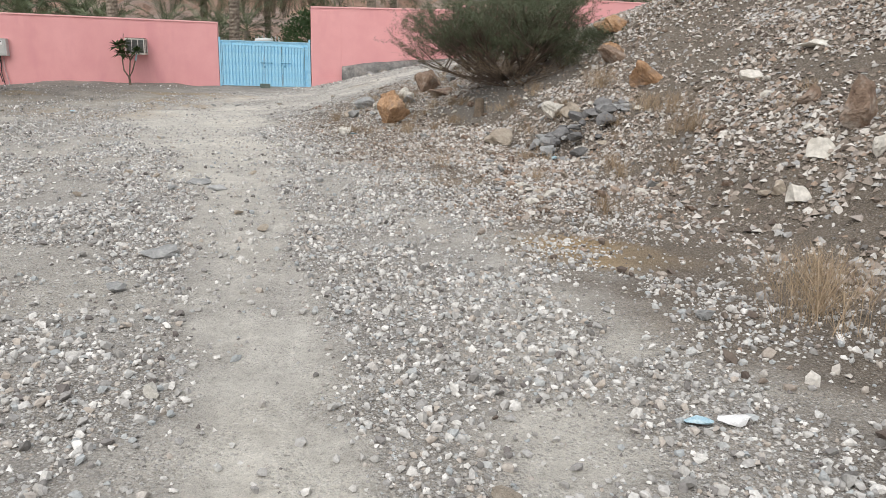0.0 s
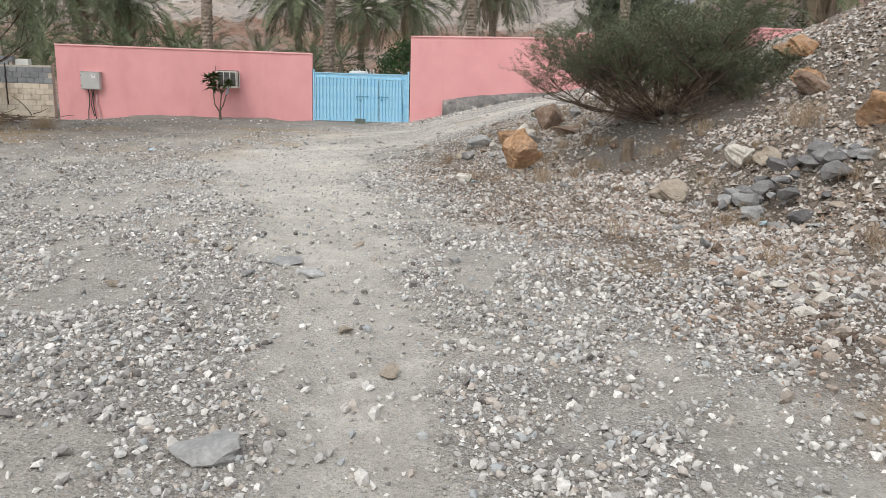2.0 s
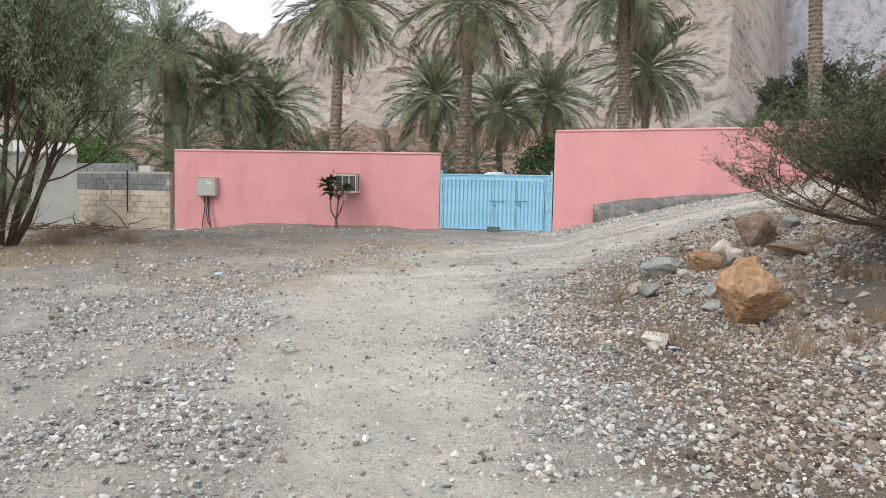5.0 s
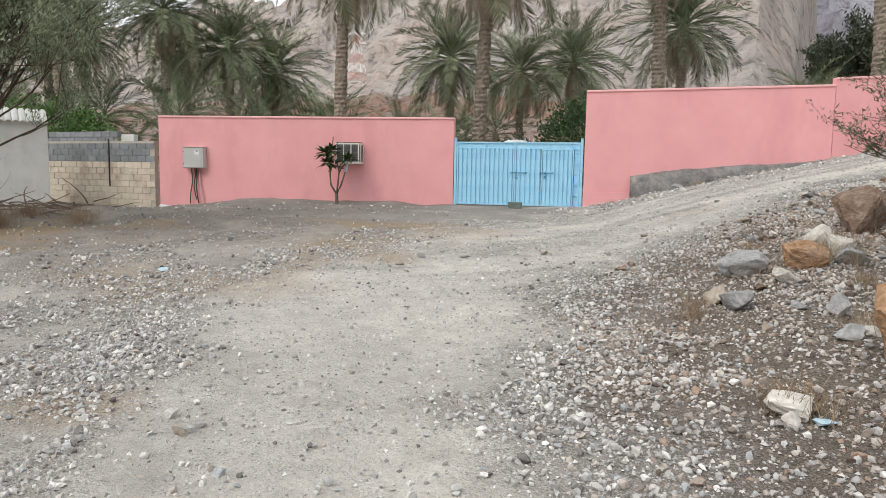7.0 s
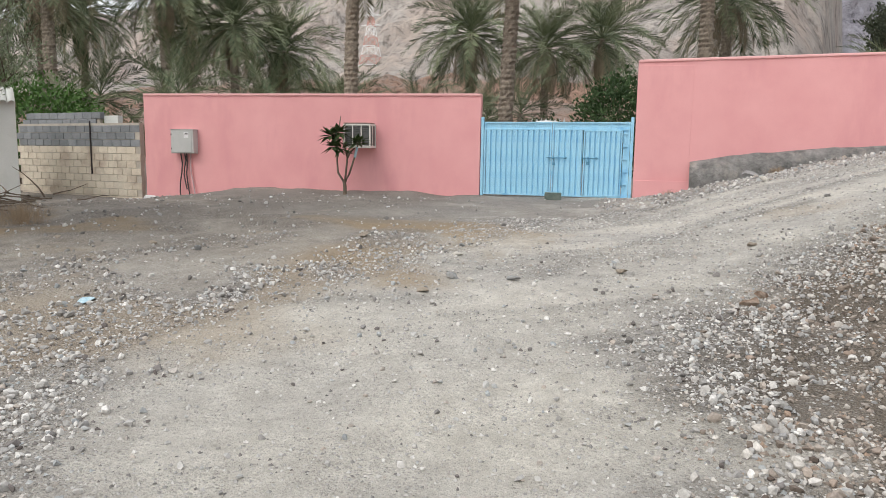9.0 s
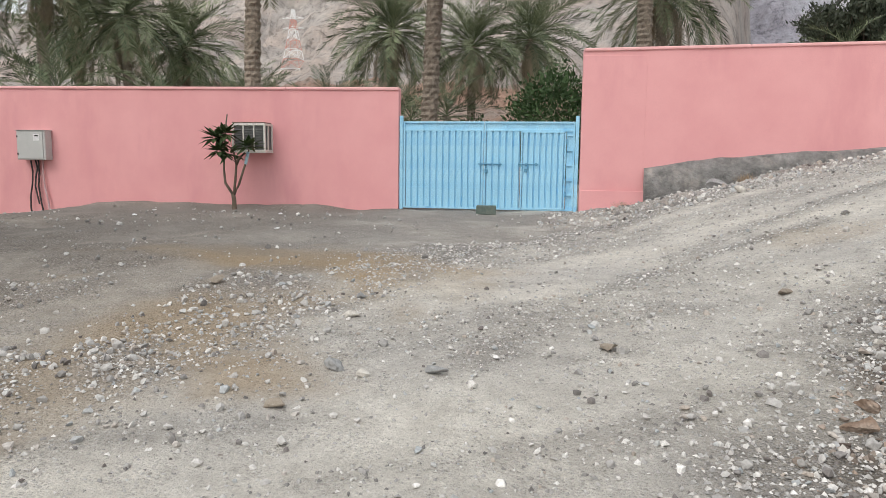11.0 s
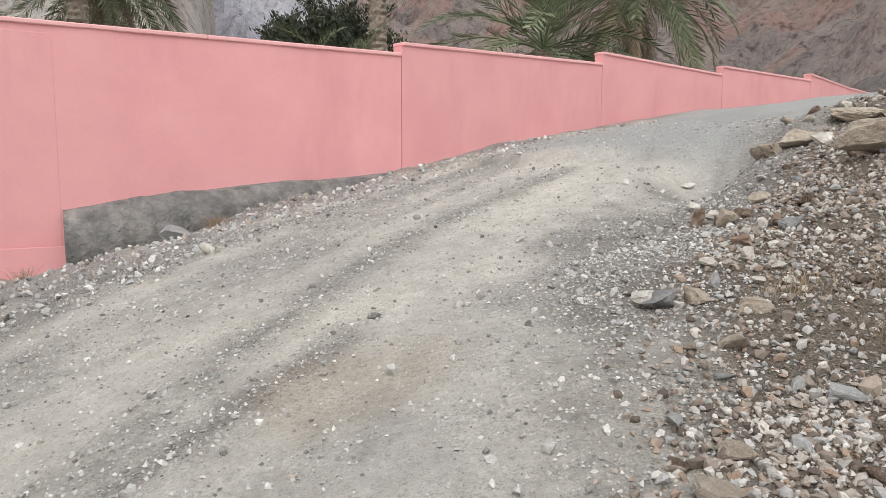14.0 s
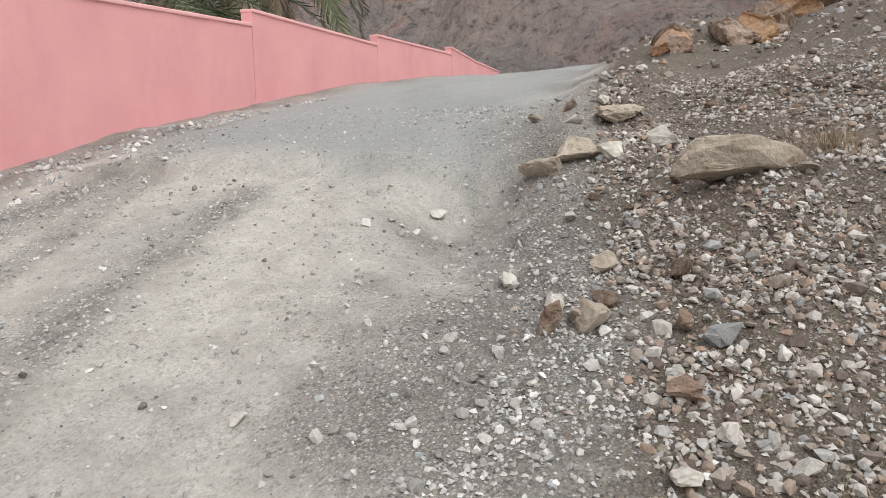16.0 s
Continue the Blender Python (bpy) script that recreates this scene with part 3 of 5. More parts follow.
# ---------------------------------------------------------------- mountains
def mountain(name, label, mat, az0, az1, prof, ridge, seed, rough=1.0, centre=(5.0, -15.0), na=330, nr=90):
    """A slope seen from the valley: ridge gives the crest's elevation in degrees over azimuth, prof (radius, share of the crest)."""
    az = np.radians(np.linspace(az0, az1, na))
    s = np.linspace(0, 1, nr)
    A, S = np.meshgrid(az, s)
    r0, r1 = prof[0][0], prof[-1][0]
    R = r0 * (r1 / r0) ** S
    crest = np.tan(np.radians(np.interp(np.degrees(A), [a for a, _ in ridge], [e for _, e in ridge]))) * r1
    share = np.interp(R, [a for a, _ in prof], [b for _, b in prof])
    X, Y = centre[0] + R * np.sin(A), centre[1] + R * np.cos(A)
    f = 5.0 / r1
    n = fbm(X, Y, f, 6, seed, 0.55)
    rid = 1 - np.abs(fbm(X, Y, f * 2.2, 5, seed + 40, 0.55))
    Z = crest * share * (1 + 0.13 * rough * n + 0.16 * rough * (rid - 0.6)) + r1 * 0.02 * rough * fbm(X, Y, f * 8, 4, seed + 7) * np.sqrt(np.clip(share, 0, 1))
    Z = np.where(S <= 0.0, -1.0, Z)
    verts = np.stack((X, Y, Z), -1).reshape(-1, 3)
    i = np.arange(na * nr).reshape(nr, na)
    quads = np.stack((i[:-1, :-1], i[:-1, 1:], i[1:, 1:], i[1:, :-1]), -1).reshape(-1, 4)
    me = mesh_of(name, verts.tolist(), quads.tolist(), mat)
    return tagged(place(new(name, me)), label, "mountain", kind="structure")


mountain("mountain", "pale tan rocky mountainside with steep broken cliff", M_CLIFF, -75, 13.6,
         ((110, 0.0), (190, 0.06), (330, 0.21), (450, 0.5), (560, 0.82), (640, 1.0)),
         ((-75, 5), (-50, 7), (-38, 10.5), (-31, 12.2), (-24, 14), (-14, 21), (-4, 27), (6, 31), (9.5, 32), (12.2, 22), (13.6, 6)), 3, 0.7)
mountain("foothill", "low reddish earth foothill behind the palm garden", M_FOOTHILL, -48, 14,
         ((95, 0.0), (130, 0.5), (170, 0.95), (215, 1.0)), ((-48, 3.2), (-30, 4.6), (-18, 5.2), (0, 5.6), (10, 5.0), (14, 3)), 31, 0.4)
mountain("mountain", "distant cliff tinted blue-grey as by haze, behind the near slopes", M_CLIFFFAR, 4, 60,
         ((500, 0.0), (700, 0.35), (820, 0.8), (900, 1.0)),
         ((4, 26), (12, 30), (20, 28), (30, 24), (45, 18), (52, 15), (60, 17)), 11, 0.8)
mountain("mountain", "red-brown scree mountainside with dark scrub", M_CLIFFBROWN, 15, 150,
         ((75, 0.0), (120, 0.14), (200, 0.4), (300, 0.78), (380, 1.0)),
         ((15, 3), (18, 6.5), (20, 9), (23, 11.5), (30, 13.5), (40, 16), (48, 15.5), (53, 13), (60, 18), (80, 24), (110, 20), (150, 8)), 23, 1.0)


# ---------------------------------------------------------------- walls
def wall_run(ob_name, label, p0, p1, top0, top1, foot, thick=0.24, cope=True, shade=M_PINK):
    """A rendered wall from p0 to p1 with a thin coping; the front face lies on the line."""
    a, b = Vector((*p0, 0)), Vector((*p1, 0))
    d = (b - a).normalized()
    n = Vector((-d.y, d.x, 0))
    if n.y < 0:
        n = -n
    L = (b - a).length
    bm = bmesh.new()
    k = max(int(L / 0.6), 1)
    rows = []
    for i in range(k + 1):
        t = i / k
        base, tz = a + (b - a) * t, top0 + (top1 - top0) * t
        wob = 0.006 * math.sin(i * 1.7) + 0.004 * math.sin(i * 3.1 + 1)
        rows.append([bm.verts.new(base + n * (wob if 0 < i < k else 0) + Vector((0, 0, foot))), bm.verts.new(base + n * (wob if 0 < i < k else 0) + Vector((0, 0, tz))),
                     bm.verts.new(base + n * thick + Vector((0, 0, tz))), bm.verts.new(base + n * thick + Vector((0, 0, foot)))])
    for r0, r1 in zip(rows, rows[1:]):
        for j in range(4):
            bm.faces.new((r0[j], r1[j], r1[(j + 1) % 4], r0[(j + 1) % 4]))
    bm.faces.new(rows[0][::-1])
    bm.faces.new(rows[-1])
    bmesh.ops.recalc_face_normals(bm, faces=bm.faces)
    me = bpy.data.meshes.new(ob_name)
    bm.to_mesh(me)
    bm.free()
    me.materials.append(shade)
    ob = tagged(place(new(ob_name, me)), label, "wall", kind="structure")
    if cope:
        g = Geo()
        m = Matrix(((d.x, n.x, 0), (d.y, n.y, 0), (0, 0, 1)))
        steps = max(int(L / 2.6), 1)
        for i in range(steps):
            t = (i + 0.5) / steps
            tz = top0 + (top1 - top0) * t
            tilt = Matrix.Rotation(-math.atan2(top1 - top0, L), 3, "Y")
            g.box(a + (b - a) * t + n * (thick / 2) + Vector((0, 0, tz + 0.035)), (L / steps - 0.004, thick + 0.07, 0.07), m @ tilt, 0.015)
        part("coping", g, M_COPING, ob, "lighter pink coping course")
    return ob


wall_run("wall_left", "long pink painted garden wall with thin coping", (-11.17, 0.0), (-0.03, 0.0), 2.90, 2.80, -1.2)
wall_run("wall_left_return", "pink wall returning behind the gate post", (-0.27, 0.245), (-0.27, 1.6), 2.35, 2.2, -0.5, 0.24, False)
P = [(4.20, 0.0), (11.33, 0.44), (17.85, 2.0), (24.3, 3.4), (30.6, 4.4), (36.6, 6.2), (48.0, 10.4)]
TOPS = [(3.63, 3.77), (3.97, 4.32), (4.60, 4.68), (4.94, 5.05), (5.28, 5.28), (5.3, 5.9)]
for i, (p, q, tp) in enumerate(zip(P, P[1:], TOPS)):
    wall_run("wall_right_%d" % (i + 1), "pink painted boundary wall panel stepping up the slope", (p[0] + 0.008, p[1]), (q[0] - 0.008, q[1]), tp[0], tp[1], -0.8 if i == 0 else 0.6 + i * 0.4)
wall_run("wall_far_return", "pink wall end beyond the crest", (48.0, 10.4), (50.0, 20.0), 5.9, 5.9, 2.0)

# rough cement footing along the right wall
bm = bmesh.new()
sect = []
for i in range(60):
    x = 5.62 + i * 0.12
    y = -0.03 + (x - 4.2) * 0.062
    tz = float(np.interp(x, (5.6, 6.6, 8.1, 11.2, 13), (1.06, 1.24, 1.38, 1.64, 1.7))) + 0.03 * float(vnoise(x, 3.0, 1.6, 5)) + 0.015 * float(vnoise(x, 7.0, 5.0, 6))
    out = 0.18 + 0.06 * math.sin(i * 0.35) + 0.07 * float(vnoise(x, 1.0, 2.2, 8)) + 0.04 * float(vnoise(x, 2.0, 5.5, 9))
    sect.append([bm.verts.new((x, y + 0.03, tz)), bm.verts.new((x, y - out * 0.6, tz - 0.03)), bm.verts.new((x, y - out - 0.12, tz - 0.30)), bm.verts.new((x, y - out - 0.2, tz - 1.3)), bm.verts.new((x, y + 0.03, tz - 1.3))])
for r0, r1 in zip(sect, sect[1:]):
    for j in range(4):
        bm.faces.new((r0[j], r0[j + 1], r1[j + 1], r1[j]))
bm.faces.new(sect[0][::-1])
bm.faces.new(sect[-1])
bmesh.ops.recalc_face_normals(bm, faces=bm.faces)
me = bpy.data.meshes.new("cement_footing")
for fc in bm.faces:
    fc.smooth = True
bm.to_mesh(me)
bm.free()
me.materials.append(M_CEMENT)
tagged(place(new("cement_footing", me)), "rough grey cement footing under the pink wall", "footing", kind="structure")
part("band", Geo().box((4.92, -0.012, 0.24), (1.42, 0.03, 0.62), None, 0.006), M_PINK, bpy.data.objects["wall_right_1"])

part("pilaster", Geo().box((4.90, 0.052, 1.45), (1.40, 0.03, 4.2), Matrix.Rotation(math.atan2(0.44, 7.13), 3, "Z"), 0.006), M_PINK, bpy.data.objects["wall_right_1"])


# ---------------------------------------------------------------- gate
def build_gate():
    gate = thing("double_gate", (0, 0.06, 0.02), "sky-blue ribbed steel double gate with wicket door, closed", "gate")
    for x, h in ((0.03, 2.2), (4.12, 2.2)):
        part("post", Geo().box((x, 0, h / 2), (0.08, 0.09, h), None, 0.008), M_BLUE, gate)

    def leaf(x0, x1, name):
        g = Geo()
        for z in (0.06, 1.87, 2.05):
            g.box(((x0 + x1) / 2, 0, z), (x1 - x0, 0.05, 0.045), None, 0.005)
        for x in (x0 + 0.02, x1 - 0.02):
            g.box((x, -0.003, 1.055), (0.045, 0.05, 2.03), None, 0.005)
        lf = part(name, g, M_BLUE, gate)
        part("sheet", Geo().box(((x0 + x1) / 2, 0.012, 1.96), (x1 - x0 - 0.06, 0.010, 0.17), None, 0.002), M_BLUE, lf)
        n = max(round((x1 - x0) / 0.47), 1)
        for i in range(1, n):
            part("bar", Geo().box((x0 + (x1 - x0) * i / n, 0, 1.96), (0.03, 0.035, 0.15), None, 0.003), M_BLUE, lf)
        return lf

    def ribs(x0, x1, z0, z1, lf, y=0.01, pitch=0.148):
        part("sheet", Geo().box(((x0 + x1) / 2, y + 0.02, (z0 + z1) / 2), (x1 - x0, 0.012, z1 - z0), None, 0.002), M_BLUE, lf)
        n = max(round((x1 - x0) / pitch), 1)
        w = (x1 - x0) / n
        m = Geo()
        m.add([(-w * 0.43, 0.014, z0), (-w * 0.33, -0.030, z0), (w * 0.33, -0.030, z0), (w * 0.43, 0.014, z0),
               (-w * 0.43, 0.014, z1), (-w * 0.33, -0.030, z1), (w * 0.33, -0.030, z1), (w * 0.43, 0.014, z1)],
              [(0, 1, 5, 4), (1, 2, 6, 5), (2, 3, 7, 6), (0, 3, 2, 1), (4, 5, 6, 7)])
        md = m.mesh("rib", M_BLUE)
        for i in range(n):
            part("rib", md, None, lf, at=Matrix.Translation((x0 + (i + 0.5) * w, y, 0)))
    l1 = leaf(0.085, 1.985, "left_leaf")
    ribs(0.13, 1.94, 0.08, 1.85, l1)
    l2 = leaf(2.0, 4.07, "right_leaf")
    ribs(2.045, 2.83, 0.08, 1.85, l2)
    wicket = part("wicket_door", Geo().box((2.87, -0.022, 0.95), (0.035, 0.03, 1.78), None, 0.004).box((3.86, -0.022, 0.95), (0.035, 0.03, 1.78), None, 0.004)
                  .box((3.365, -0.022, 0.085), (1.0, 0.03, 0.035), None, 0.004).box((3.365, -0.022, 1.83), (1.0, 0.03, 0.035), None, 0.004), M_BLUE, gate)
    ribs(2.89, 3.84, 0.10, 1.81, wicket, 0.0, 0.14)
    part("sheet", Geo().box((3.97, 0.02, 0.96), (0.16, 0.012, 1.78), None, 0.002), M_BLUE, l2)
    for i in range(5):
        part("rung", Geo().box((3.97, -0.005, 0.40 + i * 0.34), (0.16, 0.035, 0.03), None, 0.003), M_BLUE, l2)
    for z in (0.42, 1.62):
        part("hinge", Geo().tube([(3.885, -0.045, z - 0.06), (3.885, -0.045, z + 0.06)], 0.014, 8), M_BLUE_DARK, wicket)
    for x0, x1, zc in ((1.86, 2.42, 1.10), (2.80, 3.26, 1.10)):
        part("bolt", Geo().tube([(x0, -0.045, zc), (x1, -0.045, zc)], 0.013, 8).tube([(x0 + 0.08, -0.05, zc), (x0 + 0.08, -0.09, zc - 0.06)], 0.009, 6)
             .box((x0 + 0.18, -0.03, zc), (0.05, 0.03, 0.06)).box((x1 - 0.05, -0.03, zc), (0.05, 0.03, 0.06)), M_BLUE_DARK, gate, "sliding iron bolt")
    for x, z in ((2.06, 0.93), (2.98, 0.96)):
        part("padlock", Geo().box((x, -0.05, z), (0.07, 0.03, 0.08), None, 0.01).tube([(x - 0.022, -0.05, z + 0.03), (x - 0.02, -0.05, z + 0.09), (x + 0.02, -0.05, z + 0.09), (x + 0.022, -0.05, z + 0.03)], 0.006, 6), M_BLUE_DARK, gate, "dark padlock")
    return gate


build_gate()
blk = Geo().box((0, 0, 0.10), (0.44, 0.20, 0.20), None, 0.012)
thing("concrete_block", (2.15, -0.66, ground_z(2.15, -0.66) - 0.01), "greenish grey concrete block lying before the gate", "block", rz=4, data=blk.mesh("concrete_block", surface("mossy_block", (0.10, 0.14, 0.12), (0.19, 0.22, 0.19), 6, 50, 0.9, 0.5, 0.01)))

# water tank behind the gate
tank = thing("water_tank", (0.77, 8.43, ground_z(0.77, 8.43) - 0.02), "white plastic water tank behind the gate", "water tank")
part("body", Geo().lathe([(0.40, 0), (0.42, 0.05), (0.42, 0.8), (0.405, 0.84), (0.42, 0.88), (0.42, 1.6), (0.405, 1.64), (0.42, 1.68), (0.42, 2.34), (0.40, 2.40)], n=24), M_TANK, tank, "", True)
part("lid", Geo().lathe([(0.52, 2.40), (0.52, 2.50), (0.48, 2.56), (0.36, 2.60), (0.1, 2.62)], n=24), M_TANK, tank, "", True)


# ---------------------------------------------------------------- wall fittings
def build_meter():
    t = thing("meter_cabinet", (-9.6, -0.005, 1.45), "light grey metal meter cabinet fixed to the pink wall", "meter box")
    part("body", Geo().box((0, -0.13, 0), (0.82, 0.25, 0.74), None, 0.012), M_BOXGREY, t)
    d = part("door", Geo().box((-0.02, -0.263, 0), (0.74, 0.015, 0.68), None, 0.006), M_BOXGREY, t)
    for z in (-0.22, 0.22):
        part("hinge", Geo().box((-0.375, -0.275, z), (0.03, 0.012, 0.05)), M_CABLE, d)
    part("label_plate", Geo().box((0.17, -0.274, 0.20), (0.17, 0.006, 0.17), None, 0.002), M_PAPER, d, "white paper label")
    part("print_bar", Geo().box((0.18, -0.279, 0.24), (0.11, 0.004, 0.035), None, 0.001), M_CABLE, d, "dark unreadable print")
    part("roof_flange", Geo().box((0, -0.14, 0.378), (0.85, 0.28, 0.014), None, 0.004), M_BOXGREY, t)
    for i, (x, l) in enumerate(((-0.20, 1.55), (-0.06, 1.15), (0.02, 1.70), (0.17, 1.75))):
        pts = [(x, -0.06, -0.36)] + [(x + 0.05 * math.sin(k * 1.3 + i) + 0.03 * i * k / 4, -0.05 - 0.01 * k, -0.36 - l * k / 5) for k in range(1, 6)]
        part("cable", Geo().tube(pts, 0.02 if i != 3 else 0.025, 7), M_CABLE if i != 3 else surface("pinkish_conduit", (0.5, 0.3, 0.3), (0.66, 0.5, 0.5), 4, 40), t)


def build_ac():
    t = thing("air_conditioner", (-3.58, -0.005, 1.67), "yellowed white window air conditioner set in the wall", "air conditioner")
    w, h, dp = 0.80, 0.62, 0.46
    g = Geo()
    for x in (-w / 2, -w / 6, w / 6, w / 2):
        g.box((x, -dp, 0), (0.045 if abs(x) > 0.2 else 0.03, 0.03, h), None, 0.005)
    for z in (-h / 2, h / 2):
        g.box((0, -dp, z), (w + 0.04, 0.035, 0.05), None, 0.006)
    for s in (-1, 1):
        for y in (-0.02, -0.26, -dp):
            g.box((s * w / 2, y, 0), (0.03, 0.045, h), None, 0.005)
        for z in (-h / 2, h / 2):
            g.box((s * w / 2, -dp / 2, z), (0.035, dp, 0.05), None, 0.006)
    part("casing", g, M_ACWHITE, t)
    part("core", Geo().box((0, -dp / 2, 0), (w - 0.05, dp - 0.04, h - 0.04), None, 0.006), M_ACGRILL, t, "dark condenser core")
    part("top_cover", Geo().box((-0.02, -dp / 2, h / 2 + 0.045), (w - 0.02, dp + 0.02, 0.03), None, 0.004), surface("rusty_sheet", (0.16, 0.10, 0.08), (0.30, 0.22, 0.18), 6, 40, 0.8), t, "rusty metal top sheet")
    for c in (-w / 3, 0, w / 3):
        for k in range(9):
            part("louvre", Geo().box((c, -dp + 0.004, -0.24 + k * 0.06), (w / 3 - 0.05, 0.012, 0.026), Matrix.Rotation(0.5, 3, "X"), 0.002), M_ACGRILL, t)
    part("tray", Geo().box((0, -dp / 2, -h / 2 - 0.035), (w + 0.05, dp + 0.05, 0.02), None, 0.004), M_ACWHITE, t)


build_meter()
build_ac()


# ---------------------------------------------------------------- plants
rng = random.Random(7)


def bend(p, d, length, r0, r1, segs, wander, lift, gen):
    pts, rad = [p.copy()], [r0]
    for k in range(segs):
        d = (d + Vector((gen.uniform(-1, 1), gen.uniform(-1, 1), gen.uniform(-1, 1))) * wander + Vector((0, 0, lift))).normalized()
        p = p + d * (length / segs)
        pts.append(p.copy())
        rad.append(r0 + (r1 - r0) * (k + 1) / segs)
    return pts, rad, d


def sprigs(leaf, p, d, n, size, spread, gen, thin=0.45):
    """Small leaves set along a twig."""
    for _ in range(n):
        c = p + Vector((gen.gauss(0, 1), gen.gauss(0, 1), gen.gauss(0, 0.8))) * spread
        a = Vector((gen.uniform(-1, 1), gen.uniform(-1, 1), gen.uniform(-0.5, 1))) + d * 0.8
        a = a.normalized() * size * gen.uniform(0.6, 1.4)
        b = a.cross(Vector((gen.uniform(-1, 1), gen.uniform(-1, 1), gen.uniform(-1, 1)))).normalized() * size * thin * gen.uniform(0.6, 1.2)
        leaf.add((c - a * 0.5, c + b * 0.5, c + a * 0.6, c - b * 0.5), ((0, 1, 2, 3),))


def thorn_tree(name, at, label, category, stems, reach, seed, leaf_mat, tall, tilt, size=0.10, per=7, lean=(0, 0), bark=M_BARK, levels=3, start_r=0.07, flat=0.0, thin=0.45, fuzz=0.13, stretch=(1, 1, 1), kids=(5, 4, 4), first=2):
    """A many-stemmed acacia: limbs, thin twigs, and fine leaves with gaps between."""
    gen = random.Random(seed)
    t = thing(name, at, label, category)
    limbs, twigs, leaf = Geo(), Geo(), Geo()

    def grow(p, d, length, r, level):
        pts, rad, d1 = bend(p, d, length, r, r * 0.55, 5, 0.16, 0.10 - flat * level, gen)
        (limbs if level < 2 else twigs).tube(pts, rad, 6 if level < 2 else 4, False)
        if level >= levels:
            for q in pts[1:]:
                sprigs(leaf, q, d1, per, size, fuzz, gen, thin)
            return
        for k in range(kids[level]):
            i = gen.randint(first if level == 0 else 2, 5)
            side = Vector((gen.uniform(-1, 1), gen.uniform(-1, 1), gen.uniform(-0.35, 0.7))).normalized()
            grow(pts[i], (d1 * 0.75 + side * 0.85).normalized(), length * gen.uniform(0.5, 0.75), rad[i] * 0.6, level + 1)
    for k in range(stems):
        w = 2 * math.pi * (k + gen.uniform(-0.3, 0.3)) / stems
        up = gen.uniform(*tilt)
        d = Vector((math.cos(w) * math.cos(up) + lean[0], math.sin(w) * math.cos(up) + lean[1], math.sin(up))).normalized()
        grow(Vector((math.cos(w) * 0.15, math.sin(w) * 0.15, -0.1)), d, reach * gen.uniform(0.8, 1.1), start_r * gen.uniform(0.7, 1.2), 0)
    for geo in (limbs, twigs, leaf):
        geo.v = [(p[0] * stretch[0], p[1] * stretch[1], p[2] * stretch[2]) for p in geo.v]
    part("trunk", limbs, bark, t, "", True)
    tagged(part("twig_growth", twigs, bark, t), kind="stuff")
    part("crown", leaf, leaf_mat, t)
    return t


thorn_tree("acacia_bush", (11.0, -14.6, ground_z(11.0, -14.6) - 0.05), "wide dark green thorny acacia bush on the stony bank", "bush", 24, 1.75, 5, M_ACACIA_DARK, 3.2, (0.10, 1.25), 0.05, 8, thin=0.26, fuzz=0.030, bark=M_DARKBARK, levels=3, start_r=0.042, stretch=(1.30, 1.2, 0.79), kids=(6, 5, 5))
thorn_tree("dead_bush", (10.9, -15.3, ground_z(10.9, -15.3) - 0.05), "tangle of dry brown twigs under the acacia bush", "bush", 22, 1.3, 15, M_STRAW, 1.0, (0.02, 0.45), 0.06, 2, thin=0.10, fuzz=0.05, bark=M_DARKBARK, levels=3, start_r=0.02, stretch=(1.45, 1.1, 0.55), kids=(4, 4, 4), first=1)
thorn_tree("acacia_tree", (-8.2, -11.5, ground_z(-8.2, -11.5) - 0.05), "spreading green acacia tree with several leaning stems", "tree", 11, 3.3, 12, M_ACACIA, 6.5, (0.90, 1.38), 0.075, 15, thin=0.30, fuzz=0.06, lean=(0.10, 0.0), levels=3, start_r=0.065, bark=M_DARKBARK, stretch=(1.22, 1.2, 1.2), kids=(6, 5, 5), first=3)


thorn_tree("acacia_bush", (-8.1, -12.2, ground_z(-8.1, -12.2) - 0.05), "thin grey-green thorn bush round the acacia's foot", "bush", 14, 1.2, 9, M_ACACIA, 2.2, (0.4, 1.3), 0.06, 6, thin=0.25, fuzz=0.05, levels=3, start_r=0.025, bark=M_TWIG, kids=(4, 3, 3))


# date palms
def frond_mesh(name, length, droop, mat, pairs=26, leafl=0.42, seed=0, sag=0.25):
    """One feather leaf: a bowed midrib with two rows of narrow leaflets."""
    gen = random.Random(seed)
    pts, p, ang = [], Vector((0, 0, 0)), 0.0
    n = 12
    for k in range(n + 1):
        pts.append(p.copy())
        a = -droop * (k / n) ** 1.3
        p = p + Vector((math.cos(a), 0, math.sin(a))) * (length / n)
    g = Geo().tube(pts, [0.035 * (1 - 0.85 * k / n) for k in range(n + 1)], 4, False)
    for k in range(pairs):
        t = 0.14 + 0.86 * k / pairs
        i = min(int(t * n), n - 1)
        c = pts[i].lerp(pts[i + 1], t * n - i)
        d = (pts[i + 1] - pts[i]).normalized()
        ll = leafl * (0.55 + 0.75 * math.sin(math.pi * min(t * 0.9 + 0.08, 1))) * gen.uniform(0.85, 1.15)
        for s in (-1, 1):
            out = (Vector((0, s, 0)) * gen.uniform(0.6, 0.8) + d * gen.uniform(0.75, 1.0) + Vector((0, 0, gen.uniform(-0.1, 0.45) - sag))).normalized()
            w = d * 0.034 + Vector((0, 0, gen.uniform(-0.012, 0.012)))
            tip = c + out * ll + Vector((0, 0, -sag * ll * 0.4))
            mid = c + out * ll * 0.42
            g.add((c, mid - w, tip, mid + w), ((0, 1, 2, 3),))
    return g.mesh(name, mat)


